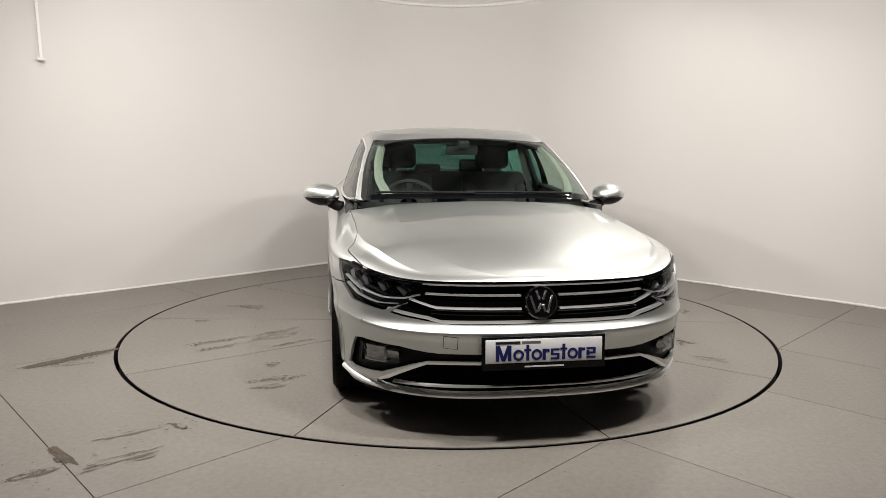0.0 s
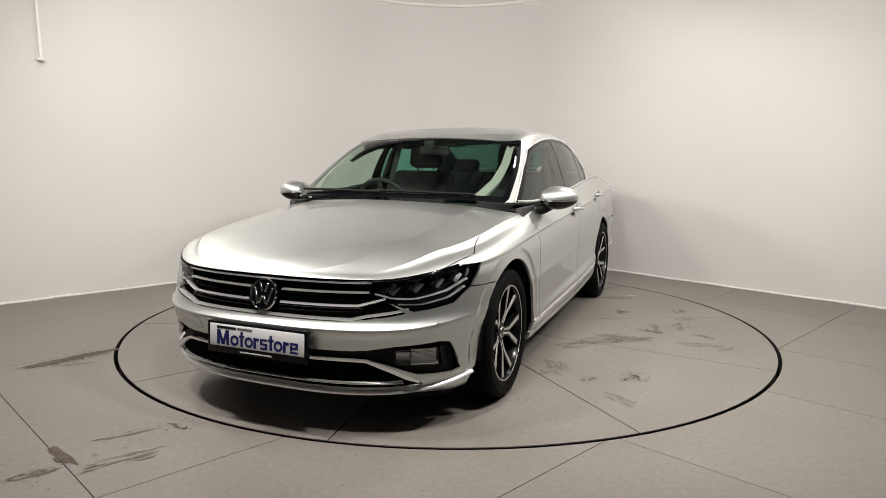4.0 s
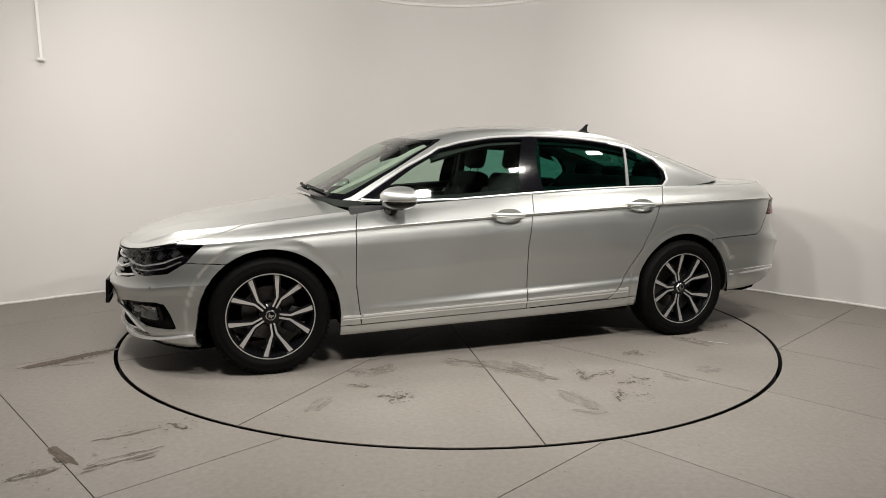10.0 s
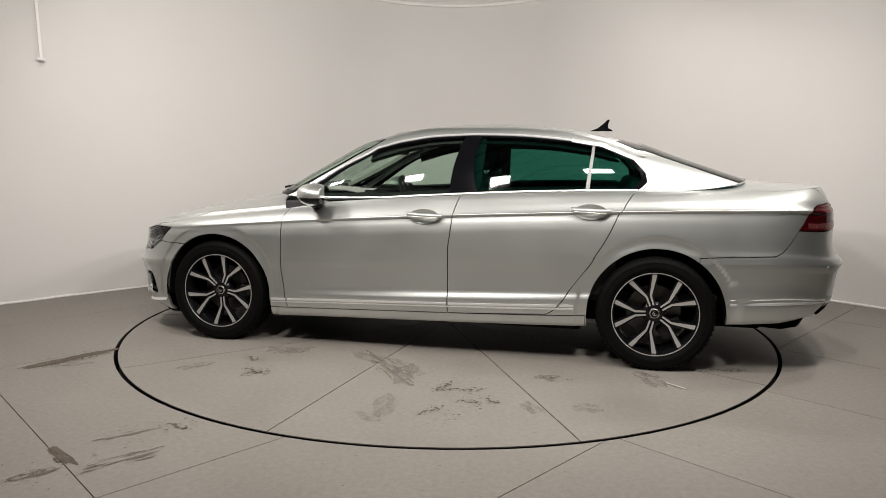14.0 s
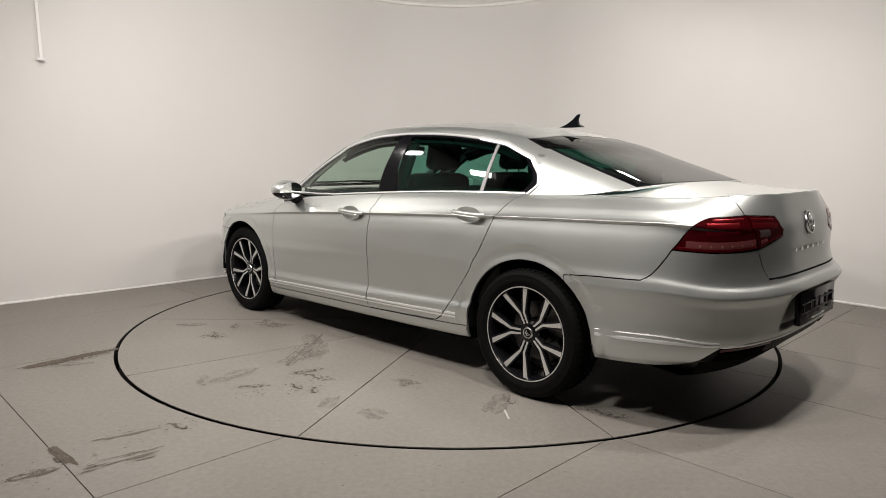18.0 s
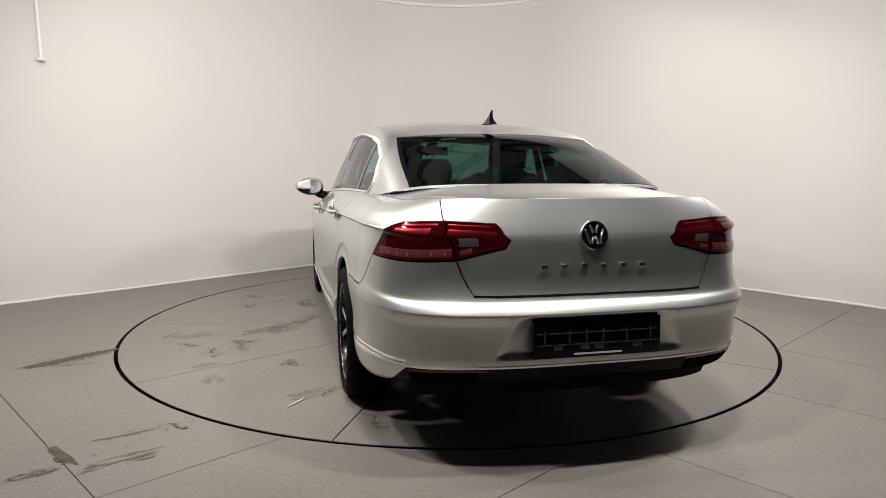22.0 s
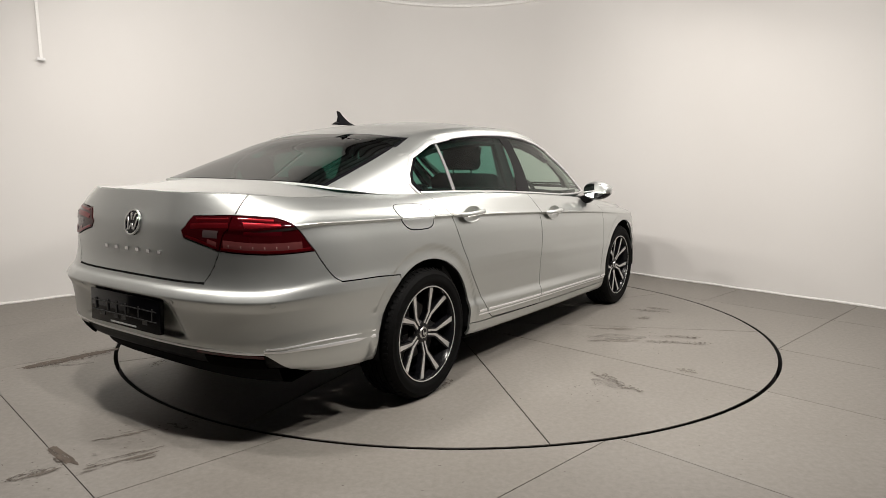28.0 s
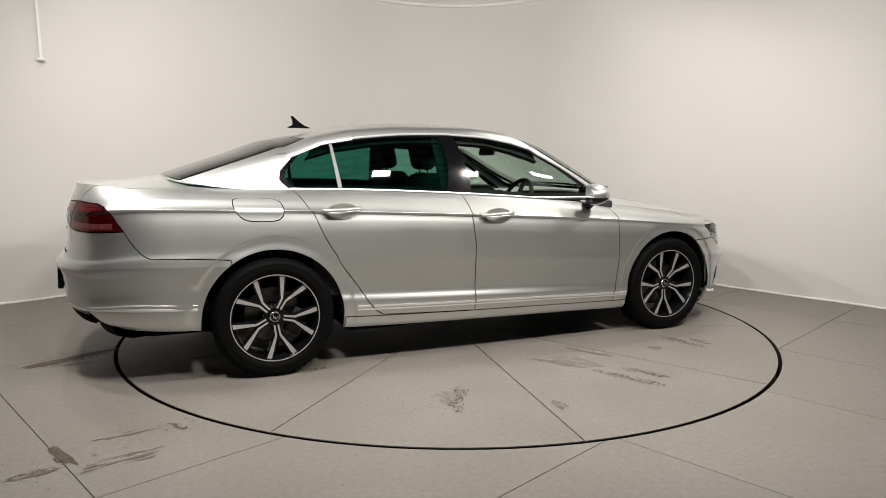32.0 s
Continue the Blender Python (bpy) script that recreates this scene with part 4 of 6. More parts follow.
for s in (1, -1):
    panel("fender", skin, TAG, FENDER, on_flank, SILVER, side=s)
    panel("quarter_panel", skin, TAG, QUARTER, on_flank, SILVER, side=s)
    panel("sill", skin, TAG, SILL, on_flank, SILVER, side=s)
    doors[s, 0] = panel("front_door", skin, TAG, DOOR_F, on_flank, SILVER, side=s)
    doors[s, 1] = panel("rear_door", skin, TAG, DOOR_R, on_flank, SILVER, side=s)
    lamps[s] = panel("headlamp", skin, TAG, HEADLAMP, on_flank, LAMP_DARK, side=s, off=-0.045, gap=-0.006, turn=0.0, label="smoked headlamp with clear cover")
    panel("cover", skin, TAG, HEADLAMP, on_flank, LAMP_GLASS, lamps[s], side=s, off=-0.001, turn=0.006, label="clear lamp cover")
    fogs[s] = panel("fog_lamp_pocket", skin, TAG, FOG, on_flank, PLASTIC, side=s, off=-0.030, gap=-0.006, turn=0.0, label="black fog lamp pocket")
    tails[s, 0] = panel("tail_lamp", skin, TAG, TAIL_OUT, on_flank, RED_DARK, side=s, off=0.002, label="dark red tail lamp")
    tails[s, 1] = panel("tail_lamp_lid", skin, TAG, TAIL_IN, on_flank, RED_DARK, side=s, off=0.002, label="dark red tail lamp on the boot lid")
# the fuel flap, on the car's right only
for name, grow, off, mat in (("flap_gap", 0.005, 0.0005, BLACK), ("fuel_flap", 0.0, 0.0014, SILVER)):
    fb = flat_grid(spaced((4.05, 4.39, 10)), spaced((0.70, 0.92, 10)))
    FT = fb.faces.layers.int.new("tag")
    cu, cv = 4.215, 0.806
    ring = [(cu + (0.128 + grow) * math.copysign(abs(math.cos(q)) ** 0.55, math.cos(q)) + 0.02 * math.sin(q), cv + (0.066 + grow * 0.55) * math.copysign(abs(math.sin(q)) ** 0.55, math.sin(q))) for q in [2 * math.pi * i / 28 for i in range(28)]]
    carve(fb, ring, 1, FT)
    fb.verts.index_update()
    ob = panel(name, fb, FT, 1, on_flank, mat, side=-1, off=off, gap=0.0, turn=0.004)
    fb.free()
# the tow eye's cover in the front bumper, on the car's right only
for name, grow, off, mat in (("cover_gap", 0.0022, 0.0004, BLACK), ("tow_eye_cover", 0.0, 0.0010, SILVER)):
    fb = flat_grid(spaced((0.18, 0.40, 12)), spaced((0.44, 0.56, 8)))
    FT = fb.faces.layers.int.new("tag")
    carve(fb, [(0.262 - grow, 0.470 - grow), (0.322 + grow, 0.476 - grow), (0.322 + grow, 0.540 + grow), (0.262 - grow, 0.534 + grow)], 1, FT)
    fb.verts.index_update()
    panel(name, fb, FT, 1, on_flank, mat, side=-1, off=off, gap=0.0, turn=0.004)
    fb.free()
sheet("hood", hood, spaced((2.1979, 2.16, 6), (2.16, 1.9, 12), (1.9, 0.93, 18)), spaced((0, 0.64, 8), (0.64, 0.76, 10), (0.76, 1.0, 8)), SILVER, gap=hood_gap)
sheet("boot_deck", deck, spaced((-1.80, -2.30, 12), (-2.30, -2.3772, 10)), spaced((0, 0.6, 6), (0.6, 1.0, 12)), SILVER)
sheet("roof", roof, spaced((0.2999, 0.25, 5), (0.25, -0.95, 24), (-0.95, -1.0799, 6)), spaced((0, 0.7, 8), (0.7, 1.0, 10)), SILVER)

# ---- greenhouse ----
shell = flat_grid(spaced((0, 0.5, 12), (0.5, G_F, 16), (G_F, G_M, 40), (G_M, G_R - 0.5, 16), (G_R - 0.5, G_R, 12)), spaced((0, 0.75, 18), (0.75, 1.0, 14)))
CT = shell.faces.layers.int.new("tag")
FRAME, SCREEN, BACKLIGHT, BORDER, PANE_F, PANE_R, PANE_Q, PILLAR, SCREEN_RIM, BACK_RIM = range(10)
carve(shell, [(0, 0.0), (0.865, 0.0), (0.885, 0.045), (0.915, 0.45), (0.934, 0.845), (0.90, 0.868), (0, 0.880)], SCREEN_RIM, CT)
carve(shell, [(0, 0.050), (0.848, 0.062), (0.890, 0.45), (0.910, 0.820), (0.88, 0.838), (0, 0.850)], SCREEN, CT)
carve(shell, [(3.180, 0.004), (G_R, 0.004), (G_R, 0.935), (3.40, 0.925), (3.135, 0.862)], BACK_RIM, CT)
carve(shell, [(3.200, 0.022), (G_R, 0.022), (G_R, 0.912), (3.42, 0.902), (3.165, 0.842)], BACKLIGHT, CT)
carve(shell, [(0.93, 0.012), (2.584, 0.012), (2.825, 0.322), (2.949, 0.556), (2.858, 0.719), (2.619, 0.765), (2.314, 0.785), (1.985, 0.802), (1.571, 0.815), (1.266, 0.782), (1.108, 0.747), (1.0, 0.70), (0.955, 0.45)], BORDER, CT)
carve(shell, [(0.975, 0.035), (1.735, 0.035), (1.535, 0.785), (1.27, 0.752), (1.12, 0.718), (1.025, 0.675), (0.99, 0.45)], PANE_F, CT)
carve(shell, [(1.865, 0.035), (2.57, 0.035), (2.79, 0.33), (2.905, 0.555), (2.83, 0.68), (2.60, 0.735), (2.31, 0.757), (1.985, 0.772), (1.66, 0.782)], PANE_R, CT)
shell.verts.index_update()
shell.verts.ensure_lookup_table()
cabin_frame = panel("roof_frame", shell, CT, FRAME, on_cabin, SILVER, turn=0.012, gap=0.0006, label="silver roof pillars and rails")
screen = panel("windscreen", shell, CT, SCREEN, on_cabin, GLASS, off=-0.001, gap=0.0, turn=0.0, label="clear laminated windscreen")
panel("border", shell, CT, SCREEN_RIM, on_cabin, BLACK, screen, off=-0.002, gap=-0.002, turn=0.0, label="black glass border")
back = panel("rear_window", shell, CT, BACKLIGHT, on_cabin, BACK_GLASS, off=-0.001, gap=0.0, turn=0.0, label="dark tinted rear window")
panel("border", shell, CT, BACK_RIM, on_cabin, BLACK, back, off=-0.002, gap=-0.002, turn=0.0, label="black glass border")
for s in (1, -1):
    panel("window_surround", shell, CT, BORDER, on_cabin, BLACK, side=s, off=-0.003, gap=-0.001, turn=0.0, label="gloss black window surround and door pillar")
    panel("window", shell, CT, PANE_F, on_cabin, GLASS, doors[s, 0], side=s, off=-0.005, gap=-0.001, turn=0.0)
    panel("window", shell, CT, PANE_R, on_cabin, PRIVACY, doors[s, 1], side=s, off=-0.005, gap=-0.001, turn=0.0, label="tinted door window")


def ribbon(name, path, half, fn, mat, parent, s=1, off=0.004, thick=0.010, label="", steps=10, both=False, taper=False):
    """A raised moulding along a path of (U, V) on the skin; half is half its width along V (or a list)."""
    if both and path[0][0] > 0 and path[-1][0] < U_R:
        for q in (1, -1):
            ribbon(name, path, half, fn, mat, parent, q, off, thick, label, steps, False, taper)
        return None
    pts = []
    for (u0, v0), (u1, v1) in zip(path, path[1:]):
        k = max(1, int(steps * math.hypot(u1 - u0, v1 - v0)))
        pts += [(u0 + (u1 - u0) * i / k, v0 + (v1 - v0) * i / k) for i in range(k)]
    pts.append(path[-1])
    verts, norms, faces = [], [], []
    for side in ((1, -1) if both else (s,)):
        base = len(verts)
        for i, (u, v) in enumerate(pts):
            d = Vector((pts[min(i + 1, len(pts) - 1)][0] - pts[max(i - 1, 0)][0], pts[min(i + 1, len(pts) - 1)][1] - pts[max(i - 1, 0)][1]))
            d = d.normalized() if d.length > 1e-9 else Vector((1, 0))
            w = half * (min(1.0, 0.15 + 6 * min(i, len(pts) - 1 - i) / len(pts)) if taper else 1.0)
            a, b = (u - d.y * w, v + d.x * w), (u + d.y * w, v - d.x * w)
            lo = 0.2 if fn is on_flank else 0.0
            row = []
            for q, o in ((a, off - thick), (a, off * 0.55), ((u, v), off), (b, off * 0.55), (b, off - thick)):
                q = (max(q[0], 0.0), min(max(q[1], lo), 1.0))
                p, nn = fn(q, o)
                row.append(p * (1, side, 1))
            verts += row
        for i in range(len(pts) - 1):
            for k in range(4):
                a = base + i * 5 + k
                q = (a, a + 1, a + 6, a + 5)
                faces.append(q if side == 1 else q[::-1])
    bm = bmesh.new()
    vs = [bm.verts.new(tuple(p)) for p in verts]
    for f in faces:
        try:
            bm.faces.new([vs[i] for i in f])
        except ValueError:
            pass
    bmesh.ops.remove_doubles(bm, verts=bm.verts[:], dist=1e-5)
    return part(name, bm, mat, parent, label, smooth=50)


def strip(name, path, half, fn, mat, parent, s=1, off=0.006, thick=0.012, label="", steps=24):
    """A moulding of even width, half of it given in metres, along a path of (U, V)."""
    pts = []
    for (u0, v0), (u1, v1) in zip(path, path[1:]):
        k = max(2, int(steps * math.hypot(u1 - u0, v1 - v0)))
        pts += [(u0 + (u1 - u0) * i / k, v0 + (v1 - v0) * i / k) for i in range(k)]
    pts.append(path[-1])
    pn = [fn(q, 0.0) for q in pts]
    bm, rows = bmesh.new(), []
    for i, (p, nn) in enumerate(pn):
        t = pn[min(i + 1, len(pn) - 1)][0] - pn[max(i - 1, 0)][0]
        side = np.cross(nn, t / max(np.linalg.norm(t), 1e-9))
        row = []
        for k, o in ((1, off - thick), (1, off * 0.5), (0.45, off), (-0.45, off), (-1, off * 0.5), (-1, off - thick)):
            row.append(bm.verts.new(tuple((p + side * half * k + nn * o) * (1, s, 1))))
        rows.append(row)
    for p, q in zip(rows, rows[1:]):
        for i in range(5):
            f = (p[i], p[i + 1], q[i + 1], q[i])
            bm.faces.new(f if s == 1 else f[::-1])
    bmesh.ops.recalc_face_normals(bm, faces=bm.faces[:])
    return part(name, bm, mat, parent, label, smooth=40)


def cab_at(x, z):
    """(u, h) of the cabin's flank at that x and z."""
    lo, hi = 0.0, 1.0
    for _ in range(24):
        h = (lo + hi) / 2
        a, b = 0.9, 3.1
        for _ in range(24):
            u = (a + b) / 2
            if cabin(u, h)[0] > x:
                a = u
            else:
                b = u
        if cabin(u, h)[2] < z:
            lo = h
        else:
            hi = h
    return u, h


# chrome and trim lines
DLO_LINE = [(0.925, 0.006), (0.948, 0.45), (0.992, 0.712), (1.10, 0.760), (1.262, 0.795), (1.571, 0.829), (1.985, 0.816), (2.314, 0.799), (2.625, 0.779), (2.872, 0.730), (2.965, 0.556), (2.838, 0.322), (2.592, 0.008)]
for s in (1, -1):
    strip("window_trim", DLO_LINE, 0.0075, on_cabin, BAR, cabin_frame, s, 0.007, 0.014, "chrome strip round the side windows", 30)
    strip("window_trim", DLO_LINE[8:12], 0.013, on_cabin, BAR, cabin_frame, s, 0.0085, 0.014, "wide chrome end of the window strip", 40)
    strip("waist_trim", [(0.94, 0.018), (1.3, 0.018), (1.75, 0.018), (2.2, 0.018), (2.59, 0.018)], 0.0065, on_cabin, BAR, cabin_frame, s, 0.009, 0.016, "chrome strip along the waist", 24)
    ribbon("sill_trim", [(1.755, 0.335), (1.86, 0.334)], 0.0060, on_flank, BAR, car, s, 0.005, 0.010, "", 20)
    ribbon("sill_trim", [(1.872, 0.334), (2.4, 0.333), (2.918, 0.332)], 0.0060, on_flank, BAR, doors[s, 0], s, 0.005, 0.010, "thin chrome strip", 10)
    ribbon("sill_trim", [(2.932, 0.332), (3.3, 0.331), (3.582, 0.331)], 0.0060, on_flank, BAR, doors[s, 1], s, 0.005, 0.010, "thin chrome strip", 10)
    ribbon("sill_trim", [(3.60, 0.331), (3.68, 0.330)], 0.0060, on_flank, BAR, car, s, 0.005, 0.010, "", 20)
    ribbon("bumper_trim", [(4.545, 0.322), (4.78, 0.320), (5.0, 0.328), (5.10, 0.336)], 0.0055, on_flank, BAR, rear_bumper, s, 0.005, 0.010, "thin chrome strip", 16)
    ribbon("bumper_trim", [(4.545, 0.345), (4.78, 0.343), (5.0, 0.344), (5.09, 0.345)], 0.0035, on_flank, BAR, rear_bumper, s, 0.004, 0.010, "thin chrome strip", 16)
    ribbon("divider", [cab_at(-0.985 - 0.030 * i / 8, 1.030 + 0.275 * i / 8) for i in range(9)], 0.009, on_cabin, GREY, doors[s, 1], s, 0.000, 0.008, "grey window divider", 20)
ribbon("bumper_trim", [(0, 0.246), (0.30, 0.248), (0.60, 0.262), (0.83, 0.280), (1.0, 0.297), (1.045, 0.301)], 0.010, on_flank, BAR, front_bumper, off=0.018, thick=0.022, label="chrome blade along the lower edge", steps=20, both=True)
ribbon("bumper_trim", [(0, 0.400), (0.30, 0.400), (0.40, 0.397), (0.68, 0.330)], 0.005, on_flank, BAR, front_bumper, off=0.004, thick=0.012, label="bright strip under the number plate", steps=16, both=True)
ribbon("slat", [(0, 0.330), (0.32, 0.329), (0.60, 0.322)], 0.004, on_flank, BAR, lower_grille, off=-0.012, thick=0.014, label="thin bright slat", steps=14, both=True)
# the four bright bars of the grille; the lower ones run out under the lamps
for path in ([(0.0, 0.782), (0.43, 0.784)], [(0.035, 0.714), (0.41, 0.722)], [(0.035, 0.644), (0.355, 0.648), (0.49, 0.684)], [(0.0, 0.590), (0.335, 0.590), (0.40, 0.602), (0.62, 0.622)]):
    ribbon("grille_bar", path, 0.0058, on_flank, BAR, grille, off=-0.002, thick=0.024, label="chrome grille bar", steps=24, both=True)
for path in ([(0.03, 0.756), (0.39, 0.756)], [(0.03, 0.685), (0.385, 0.687)], [(0.03, 0.622), (0.38, 0.628)]):
    ribbon("grille_slat", path, 0.010, on_flank, BLACK, grille, off=-0.018, thick=0.010, label="black grille slat", steps=14, both=True)
ribbon("grille_bar", [(0.0, 0.812), (0.40, 0.810), (0.70, 0.812), (0.95, 0.808)], 0.006, on_flank, BLACK, grille, off=0.002, thick=0.010, label="black strip under the hood's edge", steps=16, both=True)
ribbon("reflector", [(5.115, 0.306), (5.30, 0.314), (5.47, 0.318)], 0.0075, on_flank, RED, diffuser, off=-0.002, thick=0.012, label="dark red reflector strip", steps=16, both=True)
ribbon("bumper_edge", [(5.10, 0.326), (5.30, 0.334), (5.45, 0.337), (U_R, 0.337)], 0.0045, on_flank, BAR, rear_bumper, off=0.004, thick=0.010, label="bright lower edge", steps=16, both=True)
ribbon("lid_gap", [(5.415, 0.6495), (5.50, 0.6480), (U_R, 0.6480)], 0.0042, on_flank, UNDER, rear_bumper, off=0.0015, thick=0.010, label="dark gap under the boot lid", steps=16, both=True)
ribbon("vent", [(5.12, 0.268), (5.44, 0.276)], 0.026, on_flank, MESH_BLACK, diffuser, off=0.0, thick=0.012, label="gloss black mock exhaust", steps=16, both=True)


# the black aprons under the bumpers
for name, u0, u1, drop, tuck in (("front_apron", 0.0, 0.92, 0.030, 0.05), ("rear_apron", 5.10, U_R, 0.085, 0.10)):
    bm = bmesh.new()
    rows = []
    us = spaced((u0, u1, 24))
    line2 = [(flank(u, 0.2), 1) for u in us]
    full = [p * (1, 1, 1) for p, _ in line2]
    loop = ([p * (1, -1, 1) for p in full[::-1]][:-1] + full) if u0 == 0 else (full + [p * (1, -1, 1) for p in full[::-1]][1:])
    for p in loop:
        sx = 1 if p[0] > 0 else -1
        rows.append([bm.verts.new((p[0], p[1] * 0.995, p[2] + 0.006)), bm.verts.new((p[0] - sx * tuck * 0.3, p[1] * 0.985, p[2] - drop * 0.7)), bm.verts.new((p[0] - sx * tuck, p[1] * 0.95, p[2] - drop)), bm.verts.new((p[0] - sx * 0.45, p[1] * 0.85, p[2] - drop + 0.01))])
    for p, q in zip(rows, rows[1:]):
        for i in range(3):
            bm.faces.new((p[i], p[i + 1], q[i + 1], q[i]))
    part(name, bm, UNDER, front_bumper if u0 == 0 else rear_bumper, "black apron under the bumper")


# ---- lamps ----
for s in (1, -1):
    L = lamps[s]
    ribbon("light_bar", [(0.435, 0.712), (0.52, 0.684), (0.66, 0.668), (0.85, 0.672), (0.985, 0.700)], 0.0036, on_flank, BAR, L, s, -0.010, 0.012, "bright light bar", 30)
    ribbon("light_bar", [(0.56, 0.652), (0.70, 0.636), (0.86, 0.638), (0.97, 0.664)], 0.0026, on_flank, BAR, L, s, -0.014, 0.012, "bright light bar", 30)
    ribbon("bezel", [(0.43, 0.786), (0.69, 0.790), (0.93, 0.788), (1.06, 0.778)], 0.010, on_flank, BLACK, L, s, -0.006, 0.03, "black bezel", 30)
    for k, u in enumerate((0.53, 0.66, 0.79, 0.91)):
        ribbon("reflector", [(u - 0.020, 0.712), (u + 0.030, 0.762)], 0.026, on_flank, LAMP_GREY, L, s, -0.022, 0.016, "smoked slanted reflector block", 60)
        ribbon("facet", [(u - 0.036, 0.706), (u + 0.004, 0.766)], 0.0035, on_flank, LAMP_DARK, L, s, -0.018, 0.012, "dark slanted facet", 60)
        ribbon("chrome_tab", [(u - 0.035, 0.778), (u + 0.045, 0.779)], 0.0050, on_flank, BAR, L, s, -0.010, 0.012, "", 40)
    # fog lamp
    F = fogs[s]
    ribbon("fog_lamp", [(0.640, 0.412), (0.72, 0.406), (0.790, 0.404)], 0.028, on_flank, FOG_GREY, F, s, -0.018, 0.012, "clear fog lamp with bright facets", 40)
    ribbon("facet", [(0.560, 0.414), (0.632, 0.411)], 0.015, on_flank, REFLECTOR, F, s, -0.014, 0.012, "bright facet", 40)
    ribbon("facet", [(0.645, 0.418), (0.690, 0.400)], 0.012, on_flank, REFLECTOR, F, s, -0.010, 0.012, "bright facet", 60)
    ribbon("facet", [(0.725, 0.416), (0.780, 0.396)], 0.011, on_flank, REFLECTOR, F, s, -0.010, 0.012, "bright facet", 60)
    ribbon("facet", [(0.640, 0.384), (0.795, 0.378)], 0.004, on_flank, REFLECTOR, F, s, -0.010, 0.012, "bright lower edge", 40)
    ribbon("lens", [(0.55, 0.416), (0.66, 0.410), (0.80, 0.402)], 0.032, on_flank, LAMP_GLASS, F, s, -0.003, 0.003, "clear lens", 30)
    ribbon("fin", [(0.815, 0.440), (0.835, 0.370)], 0.012, on_flank, BLACK, F, s, -0.006, 0.02, "", 60)
    # tail lamps: brighter outer corner, dark bars, a pale strip at the foot
    T0, T1 = tails[s, 0], tails[s, 1]
    ribbon("light_bar", [(5.03, 0.809), (5.235, 0.817)], 0.0055, on_flank, RED_BAR, T0, s, 0.004, 0.006, "red light bar", 30)
    ribbon("light_bar", [(5.00, 0.790), (5.21, 0.797)], 0.0075, on_flank, RED_BAR, T0, s, 0.004, 0.006, "red light bar", 30)
    ribbon("light_bar", [(4.985, 0.766), (5.20, 0.773), (5.215, 0.795)], 0.0055, on_flank, RED, T0, s, 0.004, 0.006, "red light bar", 30)
    ribbon("light_strip", [(4.875, 0.735), (5.08, 0.741), (5.315, 0.748)], 0.0085, on_flank, CLEAR_RED, T0, s, 0.004, 0.006, "pale strip of small lamps", 30)
    for k in range(6):
        u = 4.95 + 0.066 * k
        ribbon("diode", [(u, 0.7372 + 0.0018 * k), (u + 0.008, 0.7374 + 0.0018 * k)], 0.0028, on_flank, PALE_DOT, T0, s, 0.0055, 0.004, "", 30)
    ribbon("edge", [(4.83, 0.7265), (5.08, 0.7335), (5.325, 0.7402)], 0.0028, on_flank, RED_BAR, T0, s, 0.004, 0.006, "bright lower edge", 30)
    ribbon("light_bar", [(5.285, 0.817), (5.465, 0.811)], 0.0050, on_flank, RED_BAR, T1, s, 0.004, 0.006, "red light bar", 30)
    ribbon("light_bar", [(5.295, 0.796), (5.42, 0.793), (5.495, 0.788)], 0.0070, on_flank, RED_BAR, T1, s, 0.004, 0.006, "red light bar", 30)
    ribbon("reversing_lamp", [(5.345, 0.770), (5.425, 0.771)], 0.0105, on_flank, LENS_GREY, T1, s, 0.004, 0.006, "pale reversing lamp", 30)
    ribbon("light_strip", [(5.350, 0.7475), (5.40, 0.753)], 0.005, on_flank, CLEAR_RED, T1, s, 0.004, 0.006, "", 30)
    ribbon("edge", [(5.352, 0.7415), (5.44, 0.7520), (5.510, 0.7600)], 0.0028, on_flank, RED_BAR, T1, s, 0.004, 0.006, "bright lower edge", 30)

# ---- badges, plates, lettering ----


def badge(parent, m, r=0.066):
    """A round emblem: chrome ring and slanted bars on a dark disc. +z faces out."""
    disc = part("emblem", lathe([(0.001, 0.004), (r * 0.5, 0.0045), (r * 0.9, 0.003), (r, -0.004), (r, -0.02)], 40, "Z"), BLACK, parent, "round black and chrome emblem")
    disc.matrix_basis = m
    part("ring", lathe([(r * 0.86, 0.003), (r * 0.89, 0.009), (r * 0.97, 0.009), (r * 1.0, 0.002)], 40, "Z"), CHROME, disc)
    bars = None
    for x0, y0, x1, y1 in ((-0.66, 0.40, -0.34, -0.60), (-0.24, -0.56, -0.06, -0.10), (0.24, -0.56, 0.06, -0.10), (0.34, -0.60, 0.66, 0.40), (-0.30, 0.70, -0.10, 0.16), (0.30, 0.70, 0.10, 0.16)):
        d = Vector((x1 - x0, y1 - y0, 0)) * r
        bars = box(d.length, 0.010, 0.006, Matrix.Translation((r * (x0 + x1) / 2, r * (y0 + y1) / 2, 0.006)) @ pose(0, 0, 0, 0, 0, math.degrees(math.atan2(d.y, d.x))), 0.0015, 1, bm=bars)
    part("bars", bars, SATIN, disc)
    return disc


FRONT = Matrix(((0, 0, 1, 0), (1, 0, 0, 0), (0, 1, 0, 0), (0, 0, 0, 1)))      # x to the car's left, y up, z forward
REAR = Matrix(((0, 0, -1, 0), (-1, 0, 0, 0), (0, 1, 0, 0), (0, 0, 0, 1)))
badge(grille, Matrix.Translation((2.236, 0, 0.617)) @ FRONT @ pose(0, 0, 0, -14), 0.072)
badge(boot_lid, Matrix.Translation((-2.426, 0, 0.928)) @ REAR @ pose(0, 0, 0, -14), 0.058)


